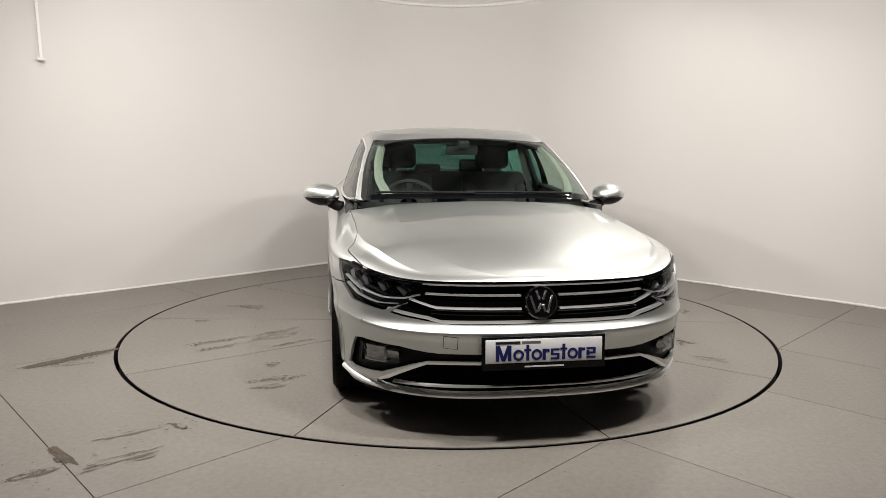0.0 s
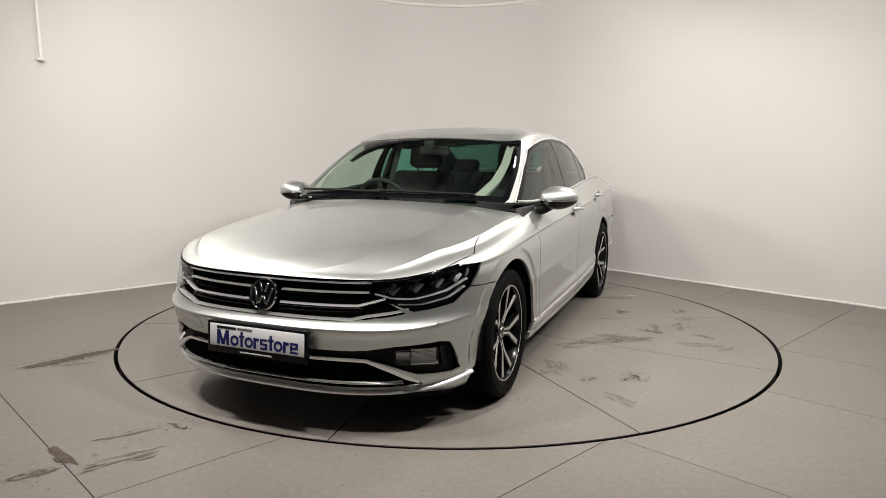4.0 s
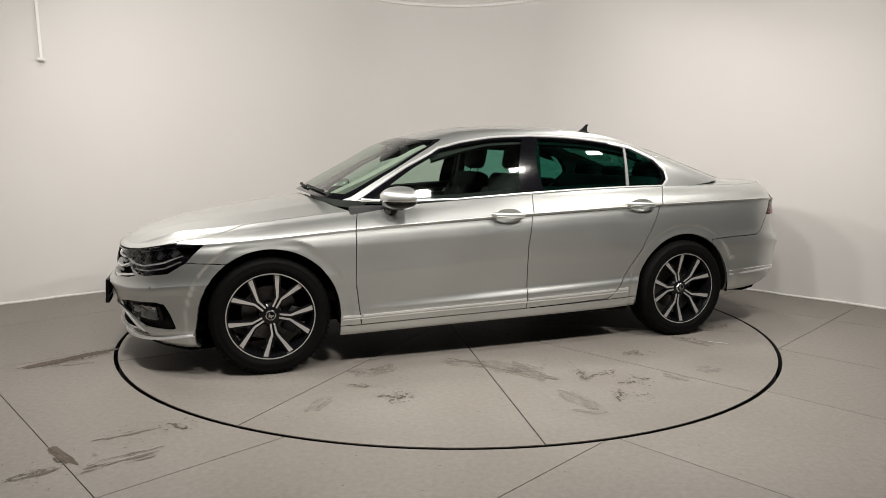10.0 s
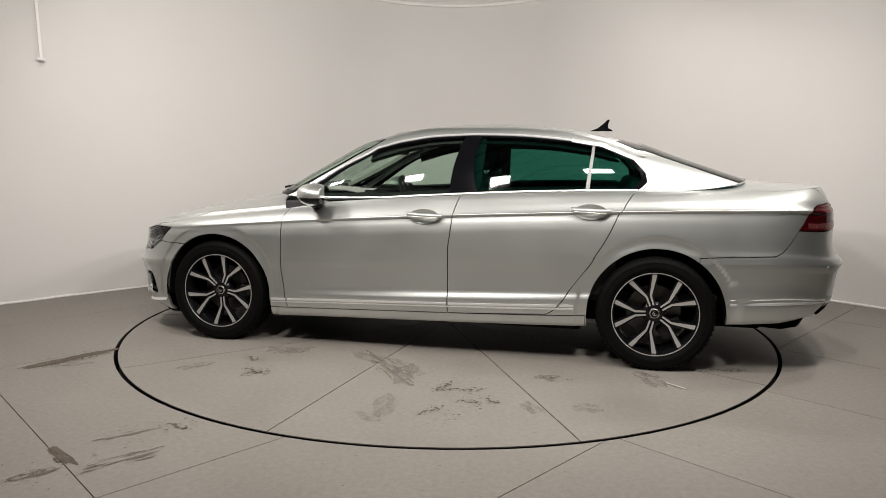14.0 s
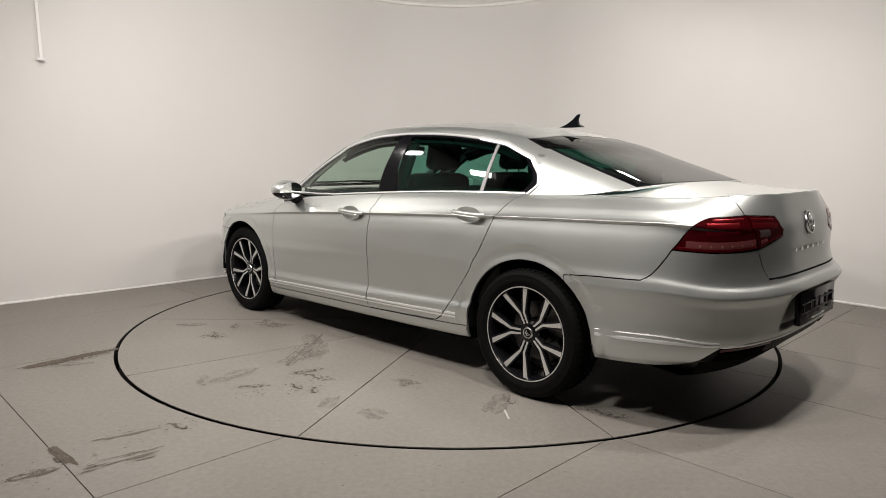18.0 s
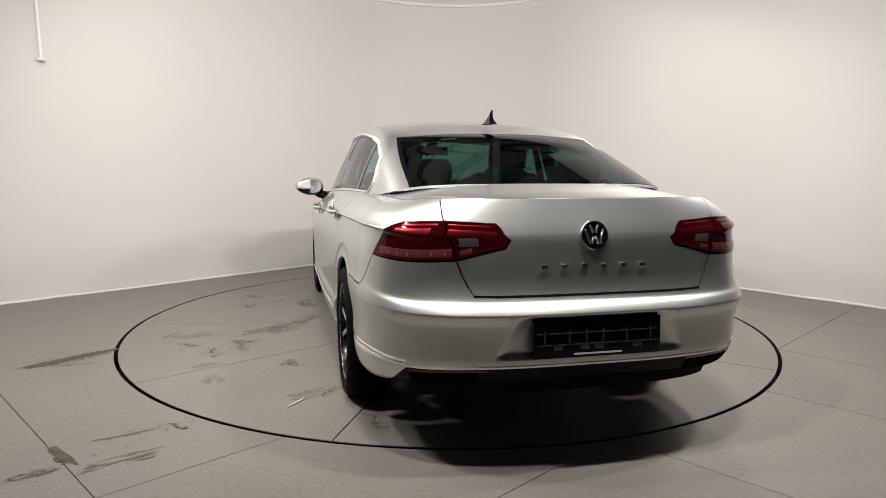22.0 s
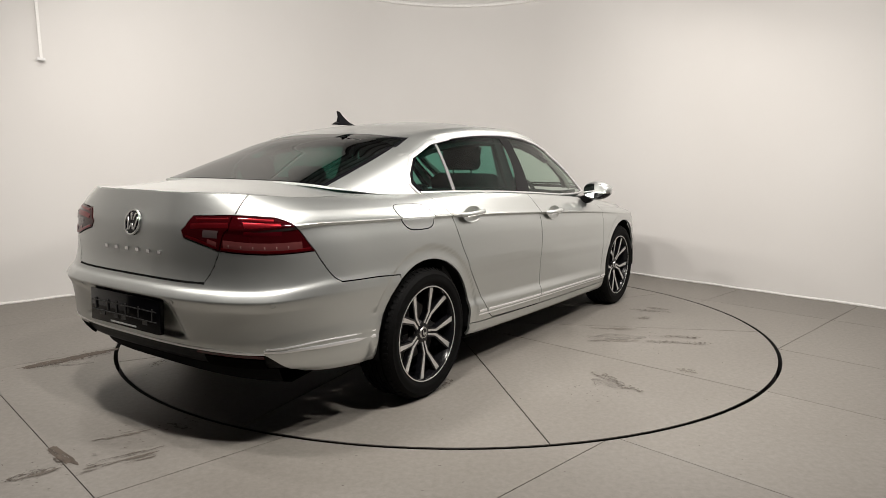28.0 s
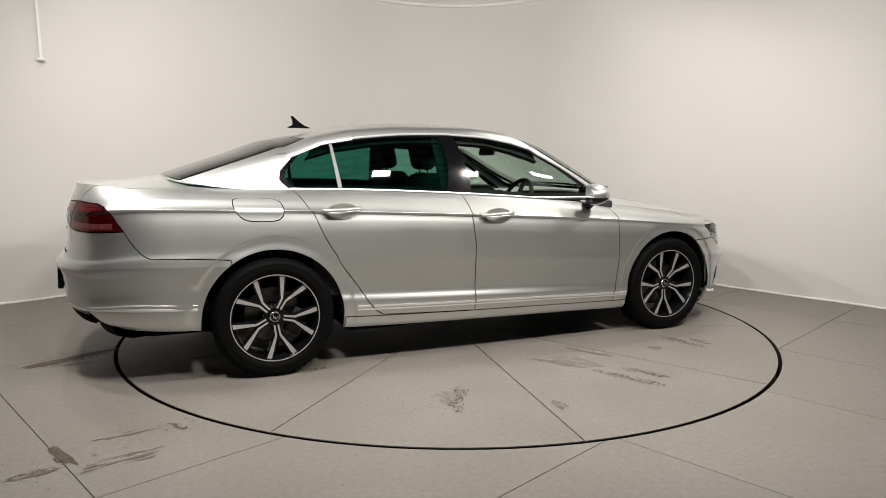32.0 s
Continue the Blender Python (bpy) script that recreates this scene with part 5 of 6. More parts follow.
def slab_plate(name, w, h, d, m, mat, parent, label="", r=0.008):
    ob = part(name, box(w, h, d, None, r * 0.45, 2), mat, parent, label)
    ob.matrix_basis = m
    return ob


plate_m = Matrix.Translation((2.290, 0, 0.417)) @ FRONT @ pose(0, 0, 0, -3)
holder = slab_plate("plate_holder", 0.533, 0.142, 0.022, plate_m, BLACK, front_bumper, "gloss black plate holder")
slab_plate("plate", 0.505, 0.100, 0.006, pose(0, 0.010, 0.011), WHITE, holder, "white dealer plate with a navy word mark")


def block_word(widths, kinds, x0, y0, height, mat, parent, name="letter_shape", z=0.0148):
    """A word mark as plain shapes: tall and short bars and rings."""
    x = x0
    for w, k in zip(widths, kinds):
        bm = None
        h = height * (1.0 if k in "Mt" else 0.72)
        if k == "o":
            ring = lathe([(h * 0.27, 0), (h * 0.27, 0.001), (h * 0.5, 0.001), (h * 0.5, 0)], 20, "Z", Matrix.Translation((x + w / 2, y0 + h / 2, z)) @ Matrix.Diagonal((w / h * 0.98, 1, 1, 1)))
            bm = ring
        elif k == "M":
            for dx in (0.0, 0.70):
                bm = box(w * 0.20, h, 0.0012, pose(x + w * (dx + 0.10), y0 + h / 2, z), bm=bm)
            for sg in (-1, 1):
                bm = box(w * 0.19, h * 1.02, 0.0012, pose(x + w * (0.45 + sg * 0.155), y0 + h * 0.5, z + 0.0002, 0, 0, -sg * 19), bm=bm)
        elif k == "t":
            bm = box(w * 0.42, h, 0.0012, pose(x + w * 0.5, y0 + h / 2, z), bm=bm)
            bm = box(w * 0.95, h * 0.14, 0.0012, pose(x + w * 0.5, y0 + h * 0.68, z + 0.0002), bm=bm)
        elif k == "r":
            bm = box(w * 0.42, h, 0.0012, pose(x + w * 0.25, y0 + h / 2, z), bm=bm)
            bm = box(w * 0.8, h * 0.26, 0.0012, pose(x + w * 0.52, y0 + h * 0.85, z + 0.0002), bm=bm)
        else:
            for t in (0.10, 0.5, 0.90):
                bm = box(w * 0.86, h * 0.19, 0.0012, pose(x + w / 2, y0 + h * t, z), bm=bm)
            bm = box(w * 0.26, h * 0.5, 0.0012, pose(x + w * 0.2, y0 + h * (0.68 if k == "s" else 0.5), z + 0.0002), bm=bm)
            bm = box(w * 0.26, h * 0.5, 0.0012, pose(x + w * 0.8, y0 + h * (0.32 if k == "s" else 0.70), z + 0.0002), bm=bm)
        part(name, bm, mat, parent)
        x += w


block_word([0.074, 0.047, 0.031, 0.047, 0.034, 0.044, 0.031, 0.047, 0.034, 0.047], "Motorstore", -0.210, -0.031, 0.066, NAVY, holder)
part("type_line", box(0.105, 0.011, 0.0012, pose(-0.158, 0.046, 0.0148)), INK, holder, "fine dark line of type")
part("type_line", box(0.080, 0.010, 0.0008, pose(-0.058, 0.046, 0.0146)), GREY, holder, "fine grey line of type")
part("type_line", box(0.17, 0.006, 0.0012, pose(0, -0.057, 0.0115)), PALE, holder, "fine pale line of type")
rear_m = Matrix.Translation((-2.484, 0, 0.5435)) @ REAR @ pose(0, 0, 0, -2)
rear_holder = slab_plate("plate_holder", 0.530, 0.148, 0.026, rear_m, BLACK, rear_bumper, "empty gloss black plate holder")
rb = box(0.50, 0.004, 0.006, pose(0, 0.022, 0.014))
for x in (-0.22, -0.12, -0.05, 0.02, 0.12, 0.22):
    box(0.006, 0.05, 0.006, pose(x, 0.008, 0.014), bm=rb)
box(0.50, 0.004, 0.006, pose(0, -0.022, 0.014), bm=rb)
part("ribs", rb, plain("rib_plastic", (0.035, 0.035, 0.036), 0.35), rear_holder)
TAB = plain("grey_plastic", (0.10, 0.10, 0.10), 0.5)
for x in (-0.165, -0.055, 0.005, 0.165):
    part("tab", box(0.036, 0.016, 0.004, pose(x, -0.034, 0.013)), TAB, rear_holder)
part("type_line", box(0.20, 0.007, 0.0012, pose(0.0, -0.060, 0.0136)), PALE, rear_holder, "fine pale line of type")
for k in range(6):
    y = 0.205 - k * 0.082
    part("name_bar", box(0.004, 0.025, 0.016, pose(-2.4405, y, 0.812), 0.001, 1), CHROME, boot_lid, "small chrome bar of the model name")
# parking sensors
for s in (1, -1):
    for u, v in ((0.19, 0.53), (0.80, 0.55)):
        p, nn = on_flank((u, v), 0.001)
        q = Vector(nn * (1, s, 1)).to_track_quat("Z", "Y").to_matrix().to_4x4()
        ob = part("parking_sensor", lathe([(0.001, 0.0008), (0.0085, 0.0008), (0.0085, -0.004), (0.0105, -0.004), (0.0105, 0.0004), (0.0118, 0.0)], 16, "Z"), SILVER, front_bumper)
        ob.matrix_basis = Matrix.Translation(p * (1, s, 1)) @ q
    for u, v in ((5.54, 0.540), (5.02, 0.545)):
        p, nn = on_flank((u, v), 0.001)
        q = Vector(nn * (1, s, 1)).to_track_quat("Z", "Y").to_matrix().to_4x4()
        ob = part("parking_sensor", lathe([(0.001, 0.0008), (0.0085, 0.0008), (0.0085, -0.004), (0.0105, -0.004), (0.0105, 0.0004), (0.0118, 0.0)], 16, "Z"), SILVER, rear_bumper)
        ob.matrix_basis = Matrix.Translation(p * (1, s, 1)) @ q

# ---- door handles, mirrors, aerial, wipers ----
for s in (1, -1):
    for k, (x, z) in enumerate(((-0.030, 0.872), (-1.010, 0.920))):
        u = U_F + XM - x
        pts = []
        d = doors[s, k]
        y0 = flank(u, 0.79)[1]
        cup = part("handle_cup", lathe([(0.001, -0.012), (0.05, -0.010), (0.085, -0.001), (0.092, 0.0015)], 28, "Y", Matrix.Translation((x, s * (y0 + 0.001), z)) @ Matrix.Diagonal((1, s, 0.48, 1))), SILVER, d)
        bar = [(x + dx, s * (y0 + dy), z + 0.008 + dz) for dx, dy, dz in ((0.105, -0.002, 0.004), (0.090, 0.022, 0.004), (0.05, 0.032, 0.002), (0, 0.034, 0.0), (-0.05, 0.032, -0.002), (-0.090, 0.022, -0.004), (-0.105, -0.002, -0.004))]
        hb = tube(bar, 0.0125, 10)
        part("handle", hb, SILVER, d, "body-coloured door handle with a bright edge")
        shine = [(a, b + s * 0.006, c - 0.010) for a, b, c in bar[1:-1]]
        part("handle_strip", tube(shine, 0.0035, 6), BAR, d)
    # door mirror
    foot = tube([(0.70, s * 0.815, 0.915), (0.69, s * 0.855, 0.925), (0.675, s * 0.905, 0.955)], 0.034, 10)
    mirror = part("mirror_foot", foot, PLASTIC, doors[s, 0], "door mirror with a silver cap")
    mirror.name = "door_mirror"

    def mirror_body(lo, hi, grow):
        b = bmesh.new()
        bmesh.ops.create_uvsphere(b, u_segments=28, v_segments=18, radius=1)
        for v in b.verts:
            x, y, z = v.co
            flatx = x if x > 0 else max(x, -0.62)
            yy = y
            v.co = (0.665 + 0.112 * flatx * (1 - 0.18 * max(y, 0)) - 0.020 * y, s * (0.945 + 0.112 * math.copysign(abs(yy) ** 0.85, yy)), 0.990 + 0.070 * math.copysign(abs(z) ** 0.85, z) * (1 - 0.25 * max(y, 0)) + 0.004 * y)
        geom = b.verts[:] + b.edges[:] + b.faces[:]
        for zc, up in ((lo, False), (hi, True)):
            if zc is None:
                continue
            g = b.verts[:] + b.edges[:] + b.faces[:]
            bmesh.ops.bisect_plane(b, geom=g, plane_co=(0, 0, zc), plane_no=(0.0, 0, 1 if up else -1), clear_outer=True)
        return b
    part("cap", mirror_body(0.984, None, 0), SILVER, mirror, "silver mirror cap")
    part("indicator", mirror_body(0.974, 0.984, 0), SATIN, mirror, "bright indicator strip")
    part("housing", mirror_body(None, 0.974, 0), BLACK, mirror, "black lower housing")
    gl = extrude_poly([(0.085 * math.copysign(abs(math.cos(a)) ** 0.7, math.cos(a)), 0.052 * math.copysign(abs(math.sin(a)) ** 0.7, math.sin(a))) for a in [2 * math.pi * i / 24 for i in range(24)]], 0.004)
    ob = part("mirror_glass", gl, plain("mirror", (0.85, 0.86, 0.86), 0.02, 1.0) if s == 1 else bpy.data.materials["mirror"], mirror)
    ob.matrix_basis = Matrix.Translation((0.600, s * 0.945, 0.992)) @ Matrix(((0, 0, -1, 0), (1, 0, 0, 0), (0, 1, 0, 0), (0, 0, 0, 1)))
# fin aerial
fb = bmesh.new()
prof = [(-0.985, 0.0), (-1.03, 0.018), (-1.065, 0.044), (-1.098, 0.076), (-1.116, 0.078), (-1.104, 0.044), (-1.106, 0.020), (-1.128, 0.009), (-1.14, 0.0)]
left = [fb.verts.new((x, 0.0035 + 0.020 * (1 - h / 0.079) ** 2, 1.412 + h)) for x, h in prof]
right = [fb.verts.new((x, -0.0035 - 0.020 * (1 - h / 0.079) ** 2, 1.412 + h)) for x, h in prof]
fb.faces.new(left)
fb.faces.new(right[::-1])
for i in range(len(prof) - 1):
    fb.faces.new((left[i], right[i], right[i + 1], left[i + 1]))
part("aerial", fb, BLACK, car, "black shark fin aerial", smooth=30)
# cowl and wipers
cv, cf = [], []
K = 24
for i in range(-K, K + 1):
    f = 0.94 * abs(i) / K
    a = hood(0.93, f)
    for dx, dz in ((0.004, -0.012), (-0.04, -0.012), (-0.09, -0.045)):
        cv.append((a[0] + dx, a[1] * (1 if i > 0 else -1), a[2] + dz))
for i in range(2 * K):
    for k in range(2):
        a = i * 3 + k
        cf.append((a, a + 1, a + 4, a + 3))
cowl = place("cowl", mesh_of("cowl", cv, cf, PLASTIC), car, "black plastic cowl under the windscreen")
for y0, y1 in ((0.55, -0.10), (-0.05, -0.62)):
    pts = []
    for k in range(9):
        y = y0 + (y1 - y0) * k / 8
        u = 1.7 * (2 / math.pi) * math.atan2(abs(y) / 0.78, 1.0)
        q, nn = on_cabin((min(u, 0.83), 0.050 + 0.016 * k / 8), 0.010)
        pts.append((q[0], y, q[2]))
    part("wiper", tube(pts, 0.008, 6), PLASTIC, car, "black wiper resting on the glass")

# ---- wheels: five double spokes with machined faces ----


def make_wheel():
    """Hub at the origin, outer face towards +y."""
    R, W2 = 0.334, 0.107
    rr = 0.246
    tyre_p = [(rr - 0.006, -0.098), (rr + 0.012, -0.105), (0.285, -0.112), (0.312, -0.106), (0.327, -0.092), (R - 0.002, -0.075)]
    for g in (-0.055, -0.018, 0.018, 0.055):
        tyre_p += [(R, g - 0.012), (R, g - 0.005), (R - 0.007, g - 0.004), (R - 0.007, g + 0.004), (R, g + 0.005), (R, g + 0.012)]
    tyre_p += [(R - 0.002, 0.075), (0.327, 0.092), (0.318, 0.102), (0.308, 0.107), (0.306, 0.1095), (0.300, 0.1095), (0.298, 0.109), (0.285, 0.112), (0.270, 0.1115), (0.266, 0.1095), (rr + 0.012, 0.105), (rr + 0.004, 0.100), (rr - 0.006, 0.096)]
    wheel = part("wheel", lathe(tyre_p, 72, "Y"), RUBBER, car, "black tyre on a black and silver alloy wheel", smooth=30)
    # shoulder blocks
    tb = None
    tb = bmesh.new()
    for i in range(64):
        a = 2 * math.pi * i / 64
        for sgn in (-1, 1):
            b = box(0.014, 0.022, 0.010, Matrix.Rotation(a, 4, "Y") @ Matrix.Translation((0, sgn * 0.083, 0.3275)) @ pose(0, 0, 0, sgn * -28, 0, 0), bm=None)
            me = bpy.data.meshes.new("tmp")
            b.to_mesh(me)
            b.free()
            tb.from_mesh(me)
            bpy.data.meshes.remove(me)
    tagged(part("tread", tb, RUBBER, wheel), kind="stuff")
    part("rim", lathe([(rr - 0.004, 0.096), (rr, 0.099), (rr - 0.008, 0.100), (rr - 0.011, 0.094), (rr - 0.020, 0.070), (rr - 0.026, 0.0), (rr - 0.020, -0.09)], 64, "Y"), RIM_DARK, wheel, "gloss black rim")
    part("rim_edge", lathe([(rr - 0.0005, 0.0985), (rr - 0.001, 0.1005), (rr - 0.006, 0.1005), (rr - 0.007, 0.098)], 64, "Y"), RIM_CUT, wheel, "machined rim edge")
    dark, cut = None, None
    for k in range(5):
        base = 90 + 72 * k
        dark_b = bmesh.new()
        for sg in (-1, 1):
            # each arm leaves the hub beside its twin, then bends outwards to the rim
            pts = [(0.034, sg * 0.0095, 0.058), (0.108, sg * 0.0125, 0.070), (0.240, sg * 0.080, 0.088)]
            wd = [0.003, 0.006, 0.022]
            M = Matrix.Rotation(radians(-base), 4, "Y")
            for layer, (dy, dw) in enumerate(((0.0, 0.006), (0.0022, 0.0))):
                b = bmesh.new()
                rows = []
                for j, (r, t, y) in enumerate(pts):
                    d = Vector((pts[min(j + 1, 2)][0] - pts[max(j - 1, 0)][0], pts[min(j + 1, 2)][1] - pts[max(j - 1, 0)][1])).normalized()
                    nrm = Vector((-d.y, d.x))
                    w = wd[j] / 2 + 0.006 + dw if layer == 0 else wd[j] / 2 + 0.003
                    a, c = Vector((r, t)) + nrm * w, Vector((r, t)) - nrm * w
                    lo = y - (0.030 if layer == 0 else 0.006)
                    rows.append([b.verts.new((a.x, lo, a.y)), b.verts.new((a.x, y + dy, a.y)), b.verts.new((c.x, y + dy, c.y)), b.verts.new((c.x, lo, c.y))])
                for p, q in zip(rows, rows[1:]):
                    for i in range(4):
                        b.faces.new((p[i], p[(i + 1) % 4], q[(i + 1) % 4], q[i]))
                b.faces.new(rows[0])
                b.faces.new(rows[-1][::-1])
                b.transform(M)
                if layer == 0:
                    dark = join(dark, b) if dark else b
                else:
                    me = bpy.data.meshes.new("tmp")
                    bmesh.ops.recalc_face_normals(b, faces=b.faces)
                    b.to_mesh(me)
                    b.free()
                    part_b = bmesh.new()
                    part_b.from_mesh(me)
                    bpy.data.meshes.remove(me)
                    part("spoke_face", part_b, RIM_CUT, wheel, smooth=25)
    lathe([(0.030, 0.066), (0.052, 0.062), (0.066, 0.050), (0.070, 0.02)], 40, "Y", bm=dark)
    part("spokes", dark, RIM_DARK, wheel, "gloss black spokes", smooth=25)
    part("hub_cap", lathe([(0.0005, 0.071), (0.027, 0.071), (0.031, 0.067), (0.033, 0.060)], 32, "Y"), SATIN, wheel, "round hub cap with an emblem")
    part("emblem", lathe([(0.0005, 0.0722), (0.020, 0.0722), (0.024, 0.0708)], 28, "Y"), BLACK, wheel)
    vb = None
    for x0, y0, x1, y1 in ((-0.014, 0.010, -0.006, -0.013), (-0.006, -0.013, 0, 0.004), (0, 0.004, 0.006, -0.013), (0.006, -0.013, 0.014, 0.010)):
        d = Vector((x1 - x0, y1 - y0))
        vb = box(d.length, 0.0012, 0.004, Matrix.Translation(((x0 + x1) / 2, 0.0728, (y0 + y1) / 2)) @ Matrix.Rotation(-math.atan2(d.y, d.x), 4, "Y"), bm=vb)
    part("emblem_bars", vb, CHROME, wheel)
    for k in range(5):
        a = radians(90 + 36 + 72 * k)
        part("bolt", lathe([(0.0005, 0.056), (0.008, 0.056), (0.010, 0.045)], 10, "Y", Matrix.Translation((0.056 * math.cos(a), 0, 0.056 * math.sin(a)))), STEEL, wheel)
    part("brake_disc", lathe([(0.07, -0.018), (0.155, -0.018), (0.156, -0.030), (0.07, -0.034)], 48, "Y"), STEEL, wheel, "steel brake disc")
    part("caliper", box(0.09, 0.06, 0.15, pose(-0.135, -0.02, 0.02), 0.012), plain("caliper_grey", (0.03, 0.03, 0.03), 0.5, 0.3), wheel)
    return wheel


wheel = make_wheel()
wheel.matrix_basis = pose(WB, 0.770, 0.334)
spin = {(-1, 1): -52, (1, -1): -40, (-1, -1): -28}
wheel.matrix_basis = pose(WB, 0.770, 0.334) @ Matrix.Rotation(radians(-27), 4, "Y")
for (fx, sy), a in spin.items():
    copy_thing(wheel, pose(fx * WB, sy * 0.770, 0.334, 0, 0, 0 if sy > 0 else 180) @ Matrix.Rotation(radians(a), 4, "Y"))

# ---- wheel houses, underbody ----
for fx in (1, -1):
    for s in (1, -1):
        hb = bmesh.new()
        rows = []
        for k in range(25):
            a = radians(-6 + 192 * k / 24)
            q = []
            for r, y in ((0.388, 0.862), (0.392, 0.83), (0.40, 0.55)):
                q.append(hb.verts.new((fx * WB + r * math.cos(a), s * y, AXLE_Z + r * math.sin(a))))
            q.append(hb.verts.new((fx * WB, s * 0.55, AXLE_Z - 0.06)))
            rows.append(q)
        for p, q in zip(rows, rows[1:]):
            for i in range(2):
                hb.faces.new((p[i], p[i + 1], q[i + 1], q[i]))
            hb.faces.new((p[2], p[3], q[2]))
        bmesh.ops.remove_doubles(hb, verts=hb.verts[:], dist=1e-5)
        part("wheel_house", hb, UNDER, car, "black wheel arch liner")
ub = box(3.9, 0.98, 0.10, pose(-0.10, 0, 0.245), 0.02)
box(1.95, 1.66, 0.08, pose(0, 0, 0.245), 0.02, bm=ub)
box(0.40, 1.16, 0.06, pose(1.86, 0, 0.235), 0.02, bm=ub)
box(0.42, 1.20, 0.08, pose(-2.03, 0, 0.36), 0.02, bm=ub)
part("underbody", ub, UNDER, car)
part("silencer", lathe([(0.001, -0.32), (0.09, -0.31), (0.10, 0), (0.09, 0.31), (0.001, 0.32)], 20, "Y", Matrix.Translation((-2.12, 0.25, 0.30)) @ Matrix.Diagonal((1.2, 1, 0.7, 1))), STEEL, car)

# ---- interior ----
inner = box(2.9, 1.40, 0.06, pose(-0.30, 0, 0.40))
part("cabin_floor", inner, INNER, car)
for s in (1, -1):
    part("door_lining", box(2.1, 0.05, 0.52, pose(-0.12, s * 0.775, 0.68), 0.015), INNER, car)
db = bmesh.new()
rows = []
for k in range(15):
    y = -0.72 + 1.44 * k / 14
    rows.append([db.verts.new(q) for q in ((0.98 - 0.28 * abs(y) ** 2.2, y, 0.915), (0.80 - 0.1 * abs(y) ** 2, y, 0.945), (0.62, y, 0.925), (0.52, y, 0.86), (0.50, y, 0.62))])
for p, q in zip(rows, rows[1:]):
    for i in range(4):
        db.faces.new((p[i], p[i + 1], q[i + 1], q[i]))
part("dashboard", db, INNER, car, "dark dashboard")
# right-hand drive: the wheel is on the car's right
sw = part("steering_wheel", tube([(0.185 * math.cos(2 * math.pi * i / 32), 0.185 * math.sin(2 * math.pi * i / 32), 0) for i in range(32)], 0.015, 8, True), INNER, car, "black steering wheel")
sw.matrix_basis = Matrix.Translation((0.40, -0.37, 0.90)) @ pose(0, 0, 0, 0, -66, 0)
sp = box(0.34, 0.04, 0.02, None, 0.006)
box(0.04, 0.18, 0.02, pose(0, -0.09, 0), 0.006, bm=sp)
lathe([(0.001, 0.02), (0.06, 0.015), (0.07, -0.02)], 20, "Z", bm=sp)
ob = part("spokes", sp, INNER, sw)
ob.matrix_basis = pose(0, 0, 0, 0, 0, 90)


def seat(x, y, w, headrest=True):
    b = box(0.52, w, 0.16, pose(x, y, 0.53, 0, -6, 0), 0.05, 3)
    ob = part("seat", b, CLOTH, car, "dark cloth seat")
    bk = box(0.14, w, 0.60, pose(x - 0.30, y, 0.83, 0, -20, 0), 0.05, 3)
    for sy in (-1, 1):
        box(0.12, 0.09, 0.46, pose(x - 0.25, y + sy * (w / 2 - 0.05), 0.80, 0, -20, 0), 0.035, 3, bm=bk)
    part("backrest", bk, CLOTH, ob)
    if headrest:
        part("headrest", box(0.10, 0.27, 0.19, pose(x - 0.425, y, 1.235, 0, -12, 0), 0.045, 3), CLOTH, ob)
        st = tube([(x - 0.40, y - 0.07, 1.08), (x - 0.42, y - 0.07, 1.18)], 0.006, 6)
        tube([(x - 0.40, y + 0.07, 1.08), (x - 0.42, y + 0.07, 1.18)], 0.006, 6, bm=st)
        part("post", st, CHROME, ob)
    return ob


seat(0.10, 0.37, 0.50)
seat(0.10, -0.37, 0.50)
rear = part("rear_seat", box(0.55, 1.36, 0.18, pose(-0.85, 0, 0.53), 0.05, 3), CLOTH, car, "dark cloth rear bench")
part("backrest", box(0.16, 1.36, 0.62, pose(-1.20, 0, 0.80, 0, -24, 0), 0.05, 3), CLOTH, rear)
for y in (-0.42, 0, 0.42):
    part("headrest", box(0.10, 0.24, 0.13 if y else 0.09, pose(-1.37, y, 1.145 if y else 1.12, 0, -20, 0), 0.035, 3), CLOTH, rear)
part("parcel_shelf", box(0.55, 1.24, 0.03, pose(-1.62, 0, 1.035), 0.008), INNER, car)
part("headliner", sheet("headliner_src", lambda x, f: roof(x, f) - np.array((0, 0, 0.030)), spaced((0.20, -1.0, 14)), spaced((0, 0.97, 6)), HEADLINER, gap=0, turn=0) and box(0.01, 0.01, 0.01, pose(0.25, 0, 1.36)), INNER, car)
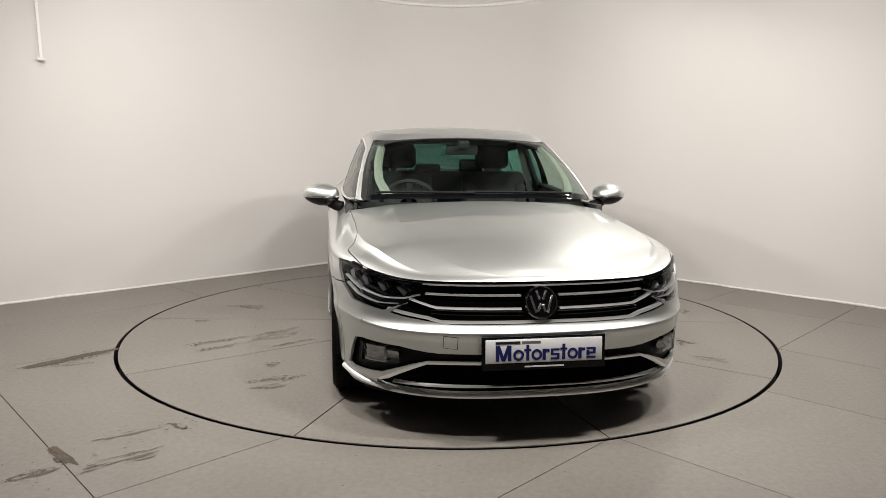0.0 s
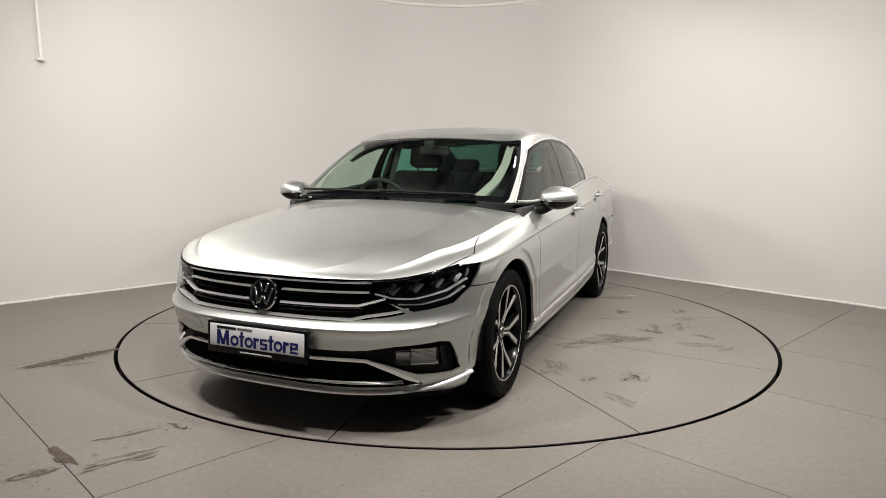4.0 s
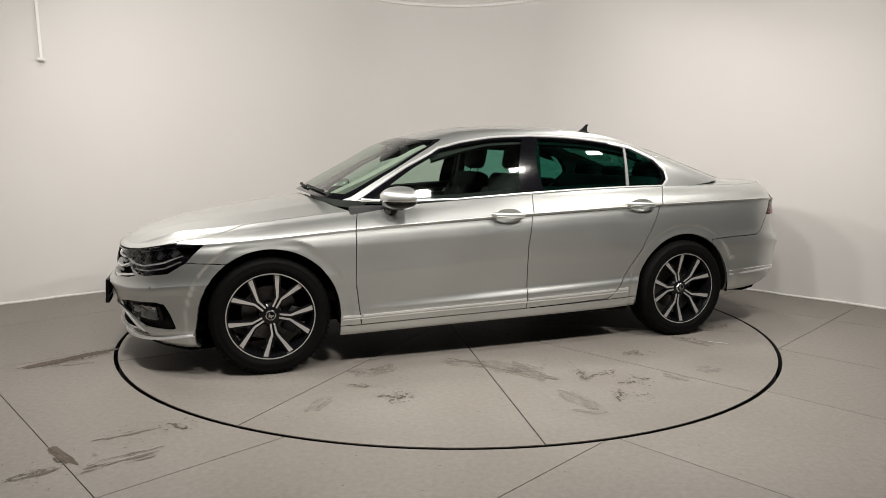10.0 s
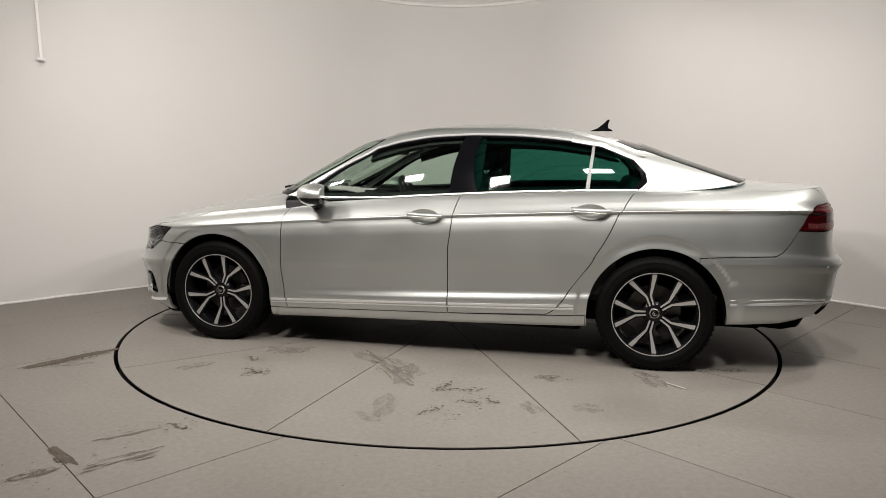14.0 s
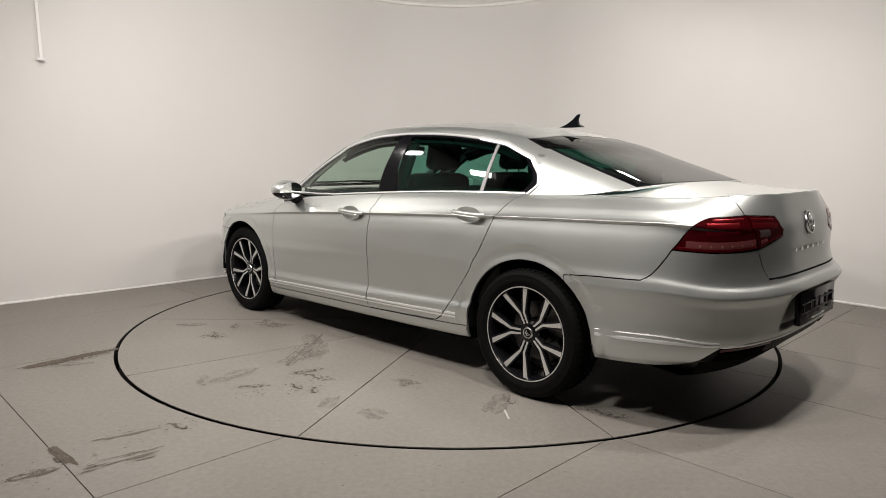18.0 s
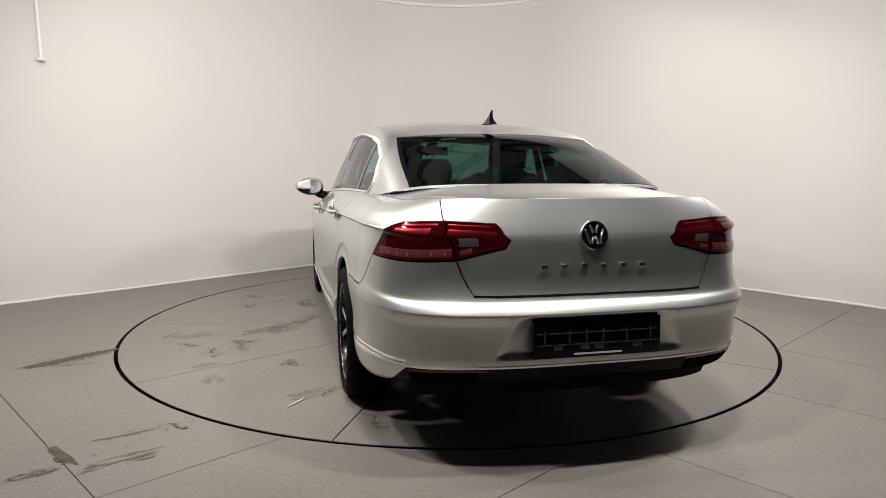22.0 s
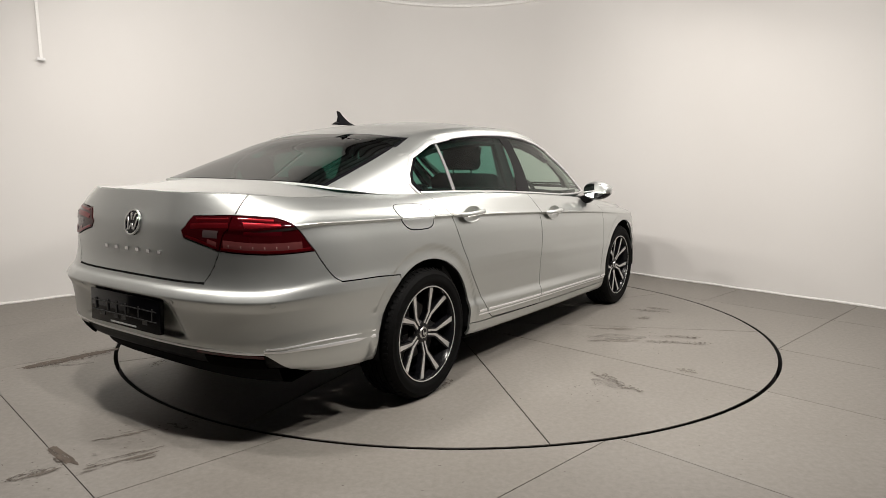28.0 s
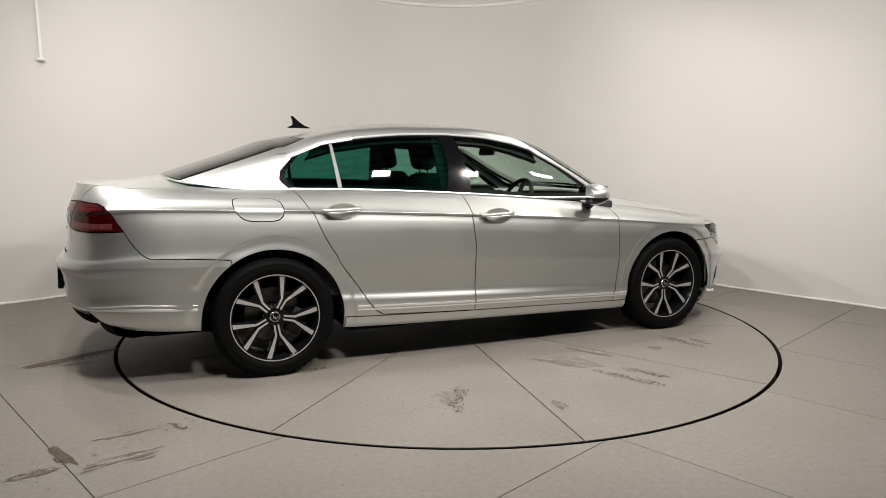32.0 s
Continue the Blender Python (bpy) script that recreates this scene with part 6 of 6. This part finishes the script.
bpy.data.objects["headliner_src"].name = "roof_lining"
part("interior_mirror", box(0.03, 0.22, 0.065, pose(0.36, 0, 1.275, 0, 12, 0), 0.012, 2, bm=box(0.10, 0.07, 0.05, pose(0.42, 0, 1.325, 0, 25, 0), 0.01)), INNER, car, "black interior mirror and sensor housing")
for s in (1, -1):
    part("pillar_trim", box(0.10, 0.03, 0.55, pose(-0.30, s * 0.70, 1.12, s * 20, -4, 0), 0.01), INNER, car)
    part("belt", box(0.004, 0.045, 0.75, pose(-0.26, s * 0.66, 1.02, s * 14, -4, 0)), plain("belt_grey", (0.10, 0.10, 0.10), 0.7) if s == 1 else bpy.data.materials["belt_grey"], car)

# linings round the windows, seen through the glass from the other side
for s in (1, -1):
    ribbon("window_lining", [(0.98, 0.64), (1.12, 0.72), (1.28, 0.775), (1.58, 0.80), (2.0, 0.785), (2.4, 0.76), (2.7, 0.70), (2.86, 0.60)], 0.085, on_cabin, INNER, car, s, -0.045, 0.012, "dark lining over the door windows", 20)
    ribbon("waist_lining", [(0.96, 0.02), (1.4, 0.02), (2.0, 0.02), (2.56, 0.02)], 0.075, on_cabin, INNER, car, s, -0.050, 0.012, "dark lining under the door windows", 20)
    ribbon("pillar_lining", [(0.70, 0.08), (0.775, 0.30), (0.815, 0.55), (0.84, 0.84)], 0.032, on_cabin, HEADLINER, car, s, -0.040, 0.012, "pale lining of the windscreen pillar", 20)
    ribbon("sill_trim", [(1.755, 0.316), (2.6, 0.314), (3.68, 0.312)], 0.0035, on_flank, BAR, car, s, 0.004, 0.008, "second thin bright line over the sill", 12)


# ---- what moves: the turntable turns evenly, and the car with it ----
RATE, START = -7.9715, -80.319


def motions():
    rows_c, rows_t = [], []
    for i in range(65):
        t = i * 0.5
        a = START + RATE * t
        m = pose(0, 0, 0, 0, 0, a)
        rows_t.append((t, m))
        rows_c.append((t, m @ pose(-0.0250, 0.0346, 0, 0, 0, -0.22)))
    walk(turntable, rows_t)
    walk(car, rows_c)


motions()
